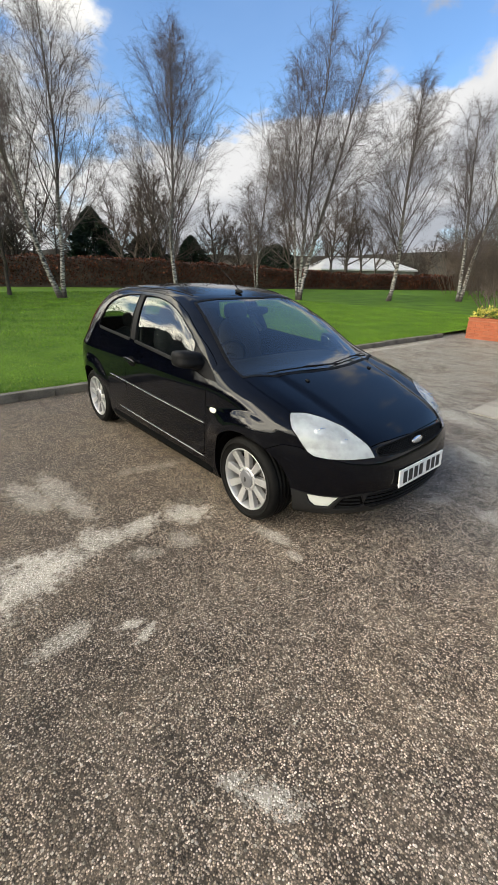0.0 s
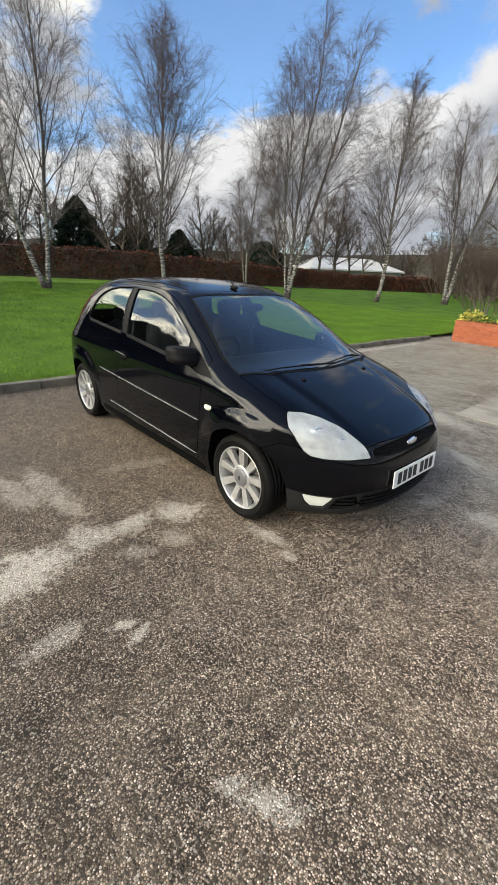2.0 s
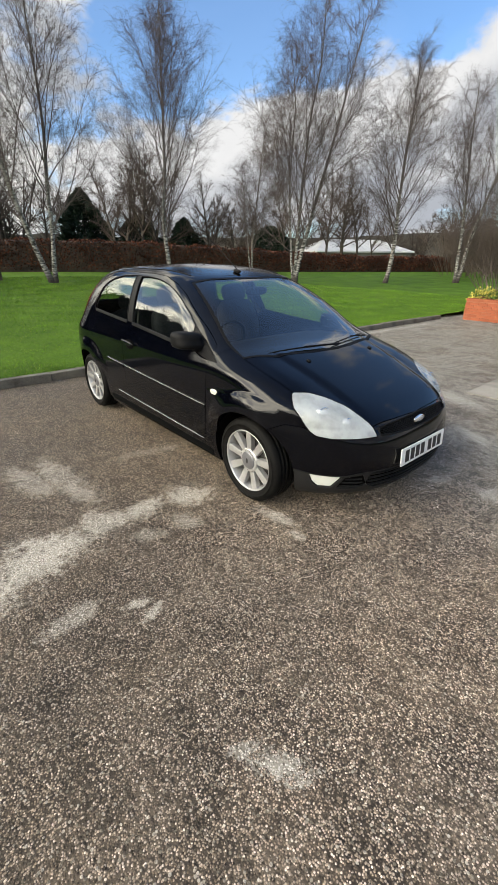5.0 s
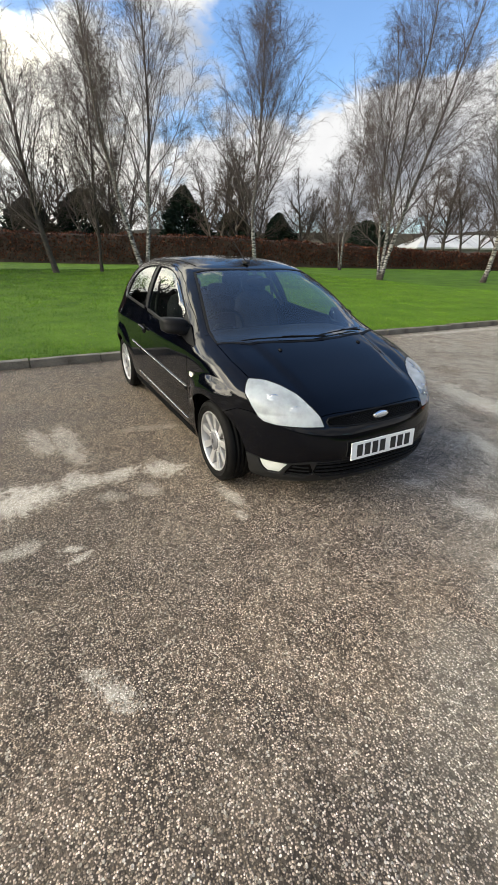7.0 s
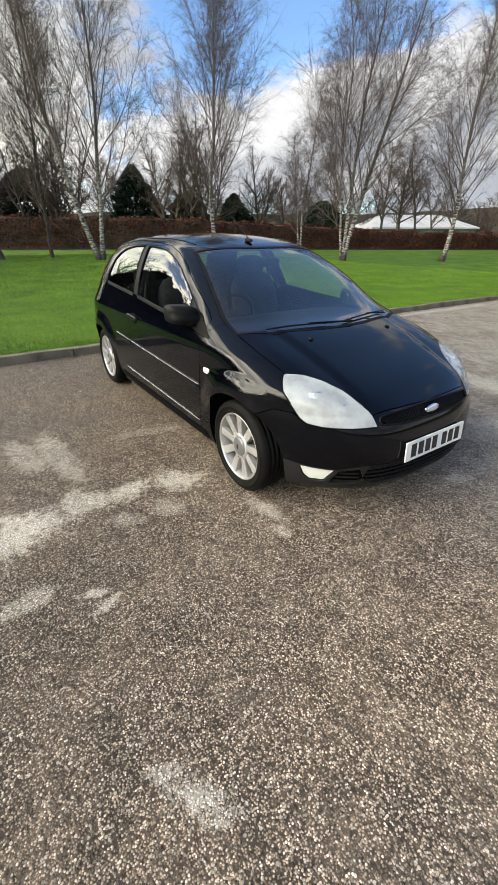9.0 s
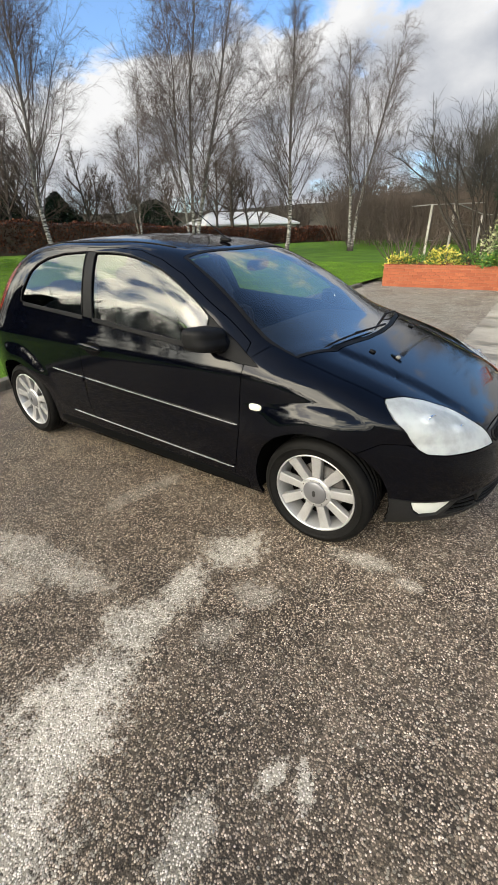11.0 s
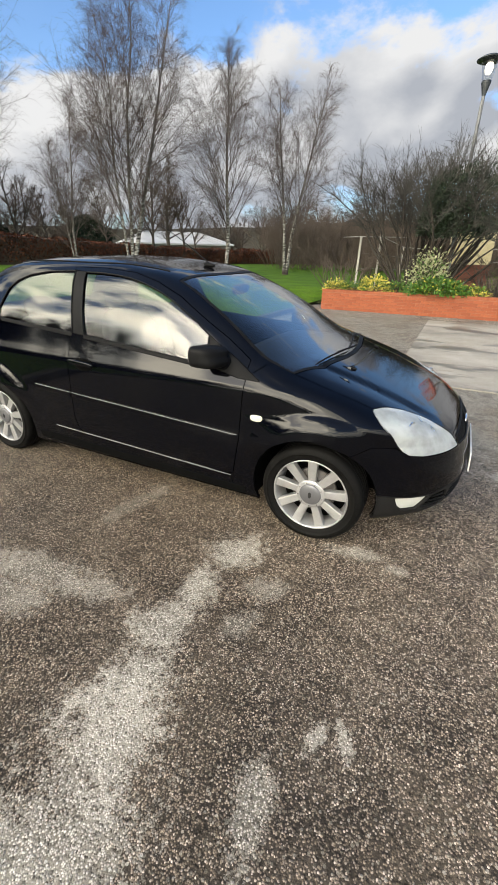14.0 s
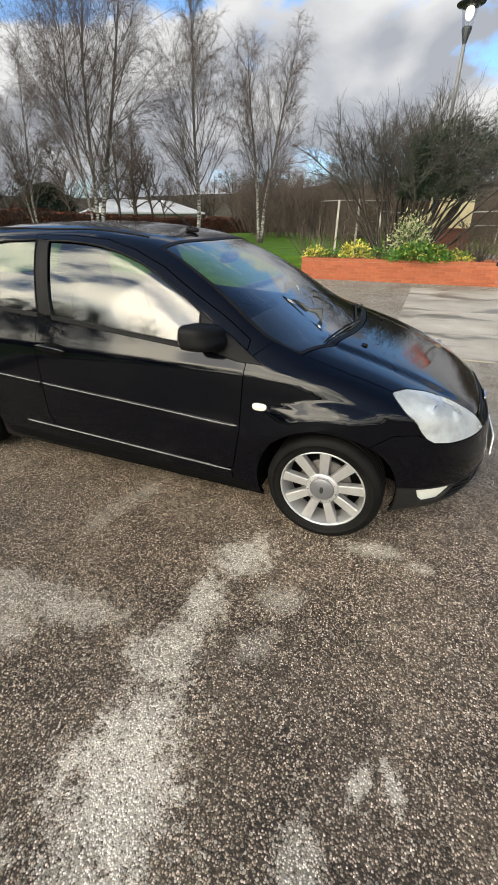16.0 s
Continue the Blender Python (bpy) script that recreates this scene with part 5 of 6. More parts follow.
def curve(knots):
    """A smooth curve through knots that does not overshoot."""
    x, y = np.array(knots).T
    h, d = np.diff(x), np.diff(y) / np.diff(x)
    m = np.r_[d[0], np.where(d[1:] * d[:-1] > 0, 2 * d[1:] * d[:-1] / (d[1:] + d[:-1] + 1e-12), 0.0), d[-1]]

    def at(v):
        v = np.clip(v, x[0], x[-1])
        k = np.clip(np.searchsorted(x, v) - 1, 0, len(h) - 1)
        t = (v - x[k]) / h[k]
        return y[k] * (1 + 2 * t) * (1 - t) ** 2 + m[k] * h[k] * t * (1 - t) ** 2 + y[k + 1] * t * t * (3 - 2 * t) + m[k + 1] * h[k] * t * t * (t - 1)

    return at


nose, tail, half, front_from, rear_from, front_power, rear_power = (curve(k) for k in (NOSE, TAIL, HALF, FRONT_FROM, REAR_FROM, FRONT_POWER, REAR_POWER))


def car_surface():
    """Points of the closed body surface: rows are levels, columns run round the car from the nose along its right side."""
    zs = np.concatenate([np.linspace(0.15, 0.60, 32, endpoint=False), np.linspace(0.60, 0.96, 62, endpoint=False), np.linspace(0.96, 1.36, 36, endpoint=False), 1.36 + 0.0699 * np.linspace(0, 1, 20) ** 0.8])
    a, b, c = np.linspace(0, math.pi / 2, 46), np.linspace(0, 1, 84)[1:], np.linspace(math.pi / 2, 0, 34)[1:]
    rows = []
    for z in zs:
        xf, x0, n, xr, x1, q, w = nose(z), front_from(z), front_power(z), tail(z), rear_from(z), rear_power(z), half(z)
        fx, fy = x0 + (xf - x0) * np.cos(a) ** (2 / n), w * np.sin(a) ** (2 / n)
        sx, sy = x0 + (x1 - x0) * b, np.full(len(b), w)
        rx, ry = x1 + (xr - x1) * np.cos(c) ** (2 / q), w * np.sin(c) ** (2 / q)
        x, y = np.r_[fx, sx, rx], np.r_[fy, sy, ry]
        # wheel arch flares
        for hub, much in ((HUB_X, 0.046), (-HUB_X, 0.036)):
            r = np.hypot(x - hub, z - HUB_Z)
            y = y + much * (1 - (1 - np.clip((0.462 - r) / 0.12, 0, 1)) ** 2) * (y > 0.45) * np.clip((0.36 - (x - hub) * np.sign(hub)) / 0.26, 0, 1) * np.clip((z - 0.40) / 0.18, 0, 1) ** 2 * (3 - 2 * np.clip((z - 0.40) / 0.18, 0, 1))
        # a crease down each side of the bonnet
        f = (y - 0.40 - 0.10 * (1.75 - x)) / 0.17
        dip = np.clip(f / 0.16, 0, 1) * np.clip(1 - f, 0, 1) * np.clip((x - 1.08) / 0.12, 0, 1) * np.clip((z - 0.60) / 0.06, 0, 1) * np.clip((1.86 - x) / 0.2, 0, 1)
        zz = z - 0.013 * dip
        x, y, zz = np.r_[x, x[-2:0:-1]], np.r_[-y, y[-2:0:-1]], np.r_[zz, zz[-2:0:-1]]
        rows.append(np.stack([x, y, zz], 1))
    return np.array(rows)


def surf_x(y, z, front=True):
    """Where the body's front (or rear) surface lies at a given y and z."""
    y = abs(y)
    x0, xe, n = (front_from(z), nose(z), front_power(z)) if front else (rear_from(z), tail(z), rear_power(z))
    return float(x0 + (xe - x0) * max(0.0, 1 - (y / half(z)) ** n) ** (1 / n))


def surf_y(x, z):
    """Half the body's width at a given x and z."""
    w = float(half(z))
    if x > front_from(z):
        w *= max(0.0, 1 - ((x - front_from(z)) / (nose(z) - front_from(z))) ** front_power(z)) ** (1 / front_power(z))
    elif x < rear_from(z):
        w *= max(0.0, 1 - ((x - rear_from(z)) / (tail(z) - rear_from(z))) ** rear_power(z)) ** (1 / rear_power(z))
    for hub, much in ((HUB_X, 0.046), (-HUB_X, 0.036)):
        f = min(1.0, max(0.0, (0.462 - math.hypot(x - hub, z - HUB_Z)) / 0.12))
        w += much * (1 - (1 - f) ** 2) * min(1.0, max(0.0, (0.36 - (x - hub) * (1 if hub > 0 else -1)) / 0.26)) * min(1.0, max(0.0, (z - 0.40) / 0.18)) ** 2 * (3 - 2 * min(1.0, max(0.0, (z - 0.40) / 0.18)))
    return float(w)


def surf_z(x, y):
    """The height of bonnet and windscreen at a given x and y."""
    lo, hi = 0.55, 1.429
    for _ in range(40):
        mid = (lo + hi) / 2
        if surf_x(y, mid) > x and abs(y) < half(mid):
            lo = mid
        else:
            hi = mid
    return lo


def circle_xz(hub, r, n=44):
    return [(hub + r * math.cos(2 * math.pi * k / n), HUB_Z + r * math.sin(2 * math.pi * k / n)) for k in range(n)]


def both_sides(half_outline, axis):
    """Adds the mirror image of an outline that runs from the centre line to the centre line."""
    flip = [((a, -b) if axis == 1 else (-a, b)) for a, b in reversed(half_outline) if abs((a, b)[axis]) > 1e-6]
    return half_outline + flip


HEAD_TOP = [(1.462, -0.70), (1.482, -0.677), (1.535, -0.60), (1.61, -0.527), (1.70, -0.471), (1.81, -0.437), (1.868, -0.41), (1.91, -0.402), (2.05, -0.402), (2.05, -1.0), (1.40, -1.0), (1.40, -0.72)]
HEAD_LOW = [(1.462, 0.80), (1.487, 0.765), (1.60, 0.67), (1.635, 0.61), (1.655, 0.588), (1.69, 0.565), (1.75, 0.556), (1.85, 0.553), (1.94, 0.553), (1.94, 0.85), (1.462, 0.85)]
OUTLINES = [  # panel, plane of projection, outline, range of x
    ("void", "xz", circle_xz(HUB_X, 0.335), (0.5, 2.1)),
    ("void", "xz", circle_xz(-HUB_X, 0.332), (-2.1, -0.5)),
    ("rim", "xy", HEAD_TOP, (1.3, 2.1)),
    ("rim", "xy", [(x, -y) for x, y in HEAD_TOP], (1.3, 2.1)),
    ("headlight", "xz", HEAD_LOW, (1.3, 2.1)),
    ("fog_lamp", "xz", [(1.662, 0.317), (1.82, 0.317), (1.765, 0.238), (1.70, 0.232), (1.676, 0.262)], (1.5, 2.1)),
    ("side_intake", "xz", [(1.832, 0.314), (1.895, 0.328), (1.90, 0.262), (1.86, 0.232), (1.785, 0.232)], (1.5, 2.1)),
    ("intake", "yz", [(-0.44, 0.338), (0.44, 0.338), (0.46, 0.268), (0.40, 0.232), (-0.40, 0.232), (-0.46, 0.268)], (1.6, 2.1)),
    ("skirt", "xz", [(1.3, 0.1), (1.3, 0.305), (1.44, 0.31), (1.55, 0.335), (1.70, 0.322), (1.83, 0.324), (1.90, 0.348), (2.1, 0.348), (2.1, 0.1)], (1.3, 2.1)),
    ("grille", "yz", both_sides([(0, 0.608), (-0.2, 0.605), (-0.365, 0.597), (-0.385, 0.58), (-0.372, 0.558), (-0.2, 0.546), (0, 0.543)], 0), (1.7, 2.1)),
    ("bonnet", "xy", both_sides([(1.235, 0), (1.225, -0.2), (1.175, -0.5), (1.075, -0.70), (1.30, -0.70), (1.482, -0.677), (1.535, -0.60), (1.61, -0.527), (1.70, -0.471), (1.81, -0.437), (1.868, -0.41), (1.888, -0.23), (1.899, 0)], 1), (0.9, 2.1)),
    ("windscreen", "xy", both_sides([(1.208, 0), (1.198, -0.2), (1.148, -0.5), (1.06, -0.69), (0.90, -0.672), (0.67, -0.618), (0.29, -0.52), (0.305, -0.25), (0.31, 0)], 1), (0.2, 1.3)),
    ("cowl", "xy", both_sides([(1.232, 0), (1.222, -0.2), (1.172, -0.5), (1.072, -0.700), (0.90, -0.690), (0.66, -0.636), (0.27, -0.535), (0.28, -0.25), (0.285, 0)], 1), (0.2, 1.3)),
    ("bumper", "xz", [(1.3, 0.1), (1.42, 0.555), (1.52, 0.607), (1.617, 0.607), (1.655, 0.59), (1.70, 0.60), (1.80, 0.62), (2.1, 0.62), (2.1, 0.1)], (1.3, 2.1)),
    ("door_glass", "xz", [(-0.40, 1.333), (-0.28, 1.333), (-0.15, 1.326), (-0.03, 1.312), (0.09, 1.287), (0.21, 1.25), (0.32, 1.205), (0.49, 1.116), (0.585, 1.054), (0.60, 0.907), (0.46, 0.921), (0.06, 0.946), (-0.31, 0.978)], (-0.6, 1.0)),
    ("quarter_glass", "xz", [(-0.49, 1.338), (-0.72, 1.328), (-0.885, 1.302), (-0.99, 1.265), (-1.06, 1.215), (-1.125, 1.09), (-1.13, 1.035), (-1.09, 1.022), (-0.787, 1.004), (-0.405, 0.983)], (-1.4, -0.3)),
    ("pillar_trim", "xz", [(-0.40, 1.335), (-0.49, 1.34), (-0.405, 0.981), (-0.31, 0.976)], (-0.7, -0.2)),
    ("sail_trim", "xz", [(0.60, 0.905), (0.585, 1.056), (0.645, 1.016), (0.76, 0.957), (0.925, 0.86), (0.80, 0.866)], (0.5, 1.1)),
    ("tail_lamp", "xz", [(-1.27, 1.262), (-1.38, 1.275), (-1.64, 0.92), (-1.50, 0.92), (-1.39, 1.05)], (-2.1, -1.0)),
    ("rear_glass", "yz", [(-0.5, 1.32), (0.5, 1.32), (0.6, 1.05), (-0.6, 1.05)], (-2.1, -1.2)),
    ("tailgate", "yz", [(-0.54, 1.365), (0.54, 1.365), (0.66, 1.0), (0.62, 0.6), (-0.62, 0.6), (-0.66, 1.0)], (-2.1, -1.15)),
    ("door", "xz", [(-0.51, 1.36), (-0.25, 1.36), (-0.01, 1.343), (0.17, 1.30), (0.35, 1.231), (0.68, 1.05), (0.84, 0.95), (0.845, 0.85), (0.82, 0.54), (0.775, 0.30), (0.74, 0.285), (-0.36, 0.30), (-0.42, 0.33), (-0.447, 0.41), (-0.433, 0.58), (-0.416, 0.918)], (-0.7, 1.0)),
    ("wing", "xz", [(0.765, 0.15), (0.765, 0.30), (0.82, 0.54), (0.845, 0.85), (0.85, 0.88), (0.93, 0.935), (1.1, 0.95), (1.5, 0.80), (1.66, 0.60), (1.617, 0.607), (1.52, 0.607), (1.42, 0.555), (1.3, 0.15)], (0.7, 1.75)),
]
AXES = {"xz": (0, 2), "yz": (1, 2), "xy": (0, 1)}


def inside(p, outline):
    """Which of the points p lie in a closed outline."""
    q = np.array(outline)
    hit = np.zeros(len(p), bool)
    for a, b in zip(q, np.roll(q, -1, 0)):
        cross = (a[1] > p[:, 1]) != (b[1] > p[:, 1])
        with np.errstate(divide="ignore", invalid="ignore"):
            hit ^= cross & (p[:, 0] < (b[0] - a[0]) * (p[:, 1] - a[1]) / (b[1] - a[1]) + a[0])
    return hit


def cut_body():
    """The body surface, cut exactly along the outlines of its panels. Returns points, normals, faces and each face's panel."""
    S = car_surface()
    r, c, _ = S.shape
    bm = bmesh.new()
    vs = [bm.verts.new(p) for p in S.reshape(-1, 3)]
    for i in range(r - 1):
        for j in range(c):
            bm.faces.new((vs[i * c + j], vs[i * c + (j + 1) % c], vs[(i + 1) * c + (j + 1) % c], vs[(i + 1) * c + j]))
    for kind, plane, outline, (x_lo, x_hi) in OUTLINES:
        i, j = AXES[plane]
        q = np.array(outline)
        lo, hi = q.min(0) - 0.03, q.max(0) + 0.03
        faces = [f for f in bm.faces if x_lo < f.verts[0].co.x < x_hi and lo[0] < f.verts[0].co[i] < hi[0] and lo[1] < f.verts[0].co[j] < hi[1]]
        for a, b in zip(q, np.roll(q, -1, 0)):
            s_lo, s_hi = np.minimum(a, b) - 0.001, np.maximum(a, b) + 0.001
            faces = [f for f in faces if f.is_valid]
            some = []
            for f in faces:
                u, v = [w.co[i] for w in f.verts], [w.co[j] for w in f.verts]
                if max(u) >= s_lo[0] and min(u) <= s_hi[0] and max(v) >= s_lo[1] and min(v) <= s_hi[1]:
                    some.append(f)
            if not some:
                continue
            co, no = [0.0] * 3, [0.0] * 3
            co[i], co[j], no[i], no[j] = a[0], a[1], b[1] - a[1], a[0] - b[0]
            geom = list({v for f in some for v in f.verts}) + list({e for f in some for e in f.edges}) + some
            got = bmesh.ops.bisect_plane(bm, geom=geom, dist=1e-5, plane_co=co, plane_no=no)
            faces += [g for g in got["geom"] if isinstance(g, bmesh.types.BMFace)]
            faces = list(dict.fromkeys(faces))
    bm.normal_update()
    bm.verts.index_update()
    pts = np.array([v.co[:] for v in bm.verts])
    nor = np.array([v.normal[:] for v in bm.verts])
    faces = [[v.index for v in f.verts] for f in bm.faces]
    mid = np.array([f.calc_center_median()[:] for f in bm.faces])
    bm.free()
    if (nor * np.c_[pts[:, :2], pts[:, 2] - 0.7]).sum() < 0:
        nor, faces = -nor, [f[::-1] for f in faces]
    kinds = np.full(len(faces), "shell", dtype=object)
    for kind, plane, outline, (x_lo, x_hi) in reversed(OUTLINES):
        if kind == "rim":
            continue
        i, j = AXES[plane]
        ok = inside(mid[:, [i, j]], outline) & (mid[:, 0] > x_lo) & (mid[:, 0] < x_hi)
        if kind == "headlight":
            ok &= inside(np.c_[mid[:, 0], -abs(mid[:, 1])], HEAD_TOP)
        kinds[ok] = kind
    return pts, nor, faces, kinds, mid


def panel(name, cut, want, mat, parent, side=0, sink=0.0, gap=0.0022, lip=0.014, label=""):
    """One panel of the body as a mesh: drawn in by half the gap at its rim, with a folded lip. sink: how far it lies in."""
    pts, nor, faces, kinds, mid = cut
    pick = [f for f, k, m in zip(faces, kinds, mid) if k in want and (side == 0 or m[1] * side > 0)]
    used = sorted({v for f in pick for v in f})
    at = {v: n for n, v in enumerate(used)}
    P, N = pts[used] - nor[used] * sink, nor[used]
    F = [[at[v] for v in f] for f in pick]
    edges = {}
    for f in F:
        for a, b in zip(f, f[1:] + f[:1]):
            edges[(a, b)] = edges.get((a, b), 0) + 1
    rim = [(a, b) for a, b in edges if (b, a) not in edges]
    push = np.zeros_like(P)
    for a, b in rim:
        d = np.cross(N[a], P[b] - P[a])
        d /= np.linalg.norm(d) + 1e-9
        push[a] += d
        push[b] += d
    size = np.linalg.norm(push, axis=1, keepdims=True)
    P = P + gap * push / np.maximum(size, 1e-9) * (size > 1e-9)
    verts, normals, out = P.tolist(), N.tolist(), [tuple(f) for f in F]
    if lip:
        low = {}
        for a, b in rim:
            ids = []
            for v in (a, b):
                side_way = -push[v] / (np.linalg.norm(push[v]) + 1e-9)
                if v not in low:
                    low[v] = len(verts)
                    verts += [P[v].tolist(), (P[v] - N[v] * lip).tolist()]
                    normals += [side_way.tolist()] * 2
                ids.append(low[v])
            out.append((ids[0], ids[0] + 1, ids[1] + 1, ids[1]))
    ob = mesh_object(name, verts, out, mat, parent, True, label)
    ob.data.normals_split_custom_set_from_vertices(normals)
    return ob


def build_wheel(parent):
    """One alloy wheel about its own centre, with its face towards -y."""
    rim = revolve("wheel", [(0.209, -0.086), (0.2075, -0.092), (0.2025, -0.0925), (0.199, -0.088), (0.196, -0.076), (0.186, -0.05), (0.182, 0.02), (0.186, 0.085), (0.196, 0.09), (0.198, 0.08), (0.192, 0.02), (0.196, -0.05), (0.204, -0.075)], 72, ALLOY, parent)
    tagged(rim, "silver nine-spoke alloy wheel with a black tyre")
    tread = [(0.2045, -0.082), (0.212, -0.094), (0.226, -0.0995), (0.243, -0.1), (0.2435, -0.1025), (0.2475, -0.1025), (0.248, -0.0995), (0.262, -0.096), (0.2745, -0.087), (0.2805, -0.075), (0.2825, -0.06)]
    for y in (-0.045, -0.015, 0.015, 0.045):
        tread += [(0.283, y - 0.006), (0.276, y - 0.005), (0.276, y + 0.005), (0.283, y + 0.006)]
    tread += [(0.2825, 0.06), (0.2745, 0.087), (0.25, 0.1), (0.22, 0.098), (0.2045, 0.085)]
    revolve("tyre", tread, 96, RUBBER, rim)
    for k in range(9):
        bm = bmesh.new()
        made = box(bm, (-0.0255, -0.082, 0.06), (0.0255, -0.045, 0.2), None, 0.006)
        for v in bm.verts:
            f = (v.co.z - 0.06) / 0.139
            v.co.x *= 0.78 + 0.27 * f
            v.co.y += 0.010 - 0.012 * f * f
        bmesh.ops.rotate(bm, verts=bm.verts, cent=(0, 0, 0), matrix=Matrix.Rotation(radians(40 * k), 3, "Y"))
        part("spoke", bm, ALLOY, rim, "", False)
    revolve("hub_ring", [(0.0, -0.060), (0.082, -0.060), (0.082, -0.074), (0.074, -0.079), (0.06, -0.079), (0.0, -0.079)], 48, ALLOY, rim, False)
    revolve("hub_cap", [(0.0, -0.092), (0.03, -0.0905), (0.052, -0.086), (0.0605, -0.0815), (0.0605, -0.074)], 48, CAP, rim, False)
    bm = bmesh.new()
    bmesh.ops.create_uvsphere(bm, u_segments=16, v_segments=8, radius=1.0, matrix=Matrix.Translation((0, -0.0915, 0)) @ Matrix.Diagonal((0.0095, 0.003, 0.019, 1)))
    part("badge", bm, INK, rim, "small dark oval badge", True)
    for k in range(9):
        a = radians(40 * k + 20)
        bm = bmesh.new()
        bmesh.ops.create_cone(bm, cap_ends=True, segments=8, radius1=0.0045, radius2=0.003, depth=0.008, matrix=pose(0.068 * math.sin(a), -0.081, 0.068 * math.cos(a), 90, 0, 0))
        part("stud", bm, CHROME, rim)
    revolve("brake_disc", [(0.0, -0.02), (0.128, -0.02), (0.128, 0.002), (0.0, 0.002)], 48, DISC, rim, False)
    revolve("backing", [(0.0, 0.01), (0.185, 0.01), (0.185, 0.03), (0.0, 0.03)], 32, UNDER, rim, False)
    return rim


def strip(name, x0, x1, z0, z1, high, proud, mat, parent, side, n=40):
    """A bevelled moulding that follows the flank of the body."""
    verts, faces = [], []
    for k in range(n + 1):
        f = k / n
        x, z = x0 + (x1 - x0) * f, z0 + (z1 - z0) * f
        end = 1.0 if 0 < k < n else 0.35
        for dz, out in ((-0.5, -0.004), (-0.42, 0.7 * proud), (-0.25, proud), (0.25, proud), (0.42, 0.7 * proud), (0.5, -0.004)):
            zz = z + dz * high * (0.6 + 0.4 * end)
            verts.append((x, side * (surf_y(x, zz) + out * (end if out > 0 else 1)), zz))
    for k in range(n):
        faces += [(k * 6 + q, k * 6 + q + 1, k * 6 + q + 7, k * 6 + q + 6) for q in range(5)]
    return mesh_object(name, verts, faces, mat, parent, False)


def on_flank(outline, out, side):
    """Points of an outline in x and z laid on the flank, densely."""
    pts = []
    for a, b in zip(outline, outline[1:] + outline[:1]):
        n = max(1, int(math.dist(a, b) / 0.03))
        for k in range(n):
            x, z = a[0] + (b[0] - a[0]) * k / n, a[1] + (b[1] - a[1]) * k / n
            pts.append((x, side * (surf_y(x, z) + out), z))
    return pts


def seal(name, outline, parent, side, r=0.005):
    pts = on_flank(outline, 0.001, side)
    pts += pts[:2]
    return tubes_object(name, [(pts, [r] * len(pts), 6)], TRIM, parent)


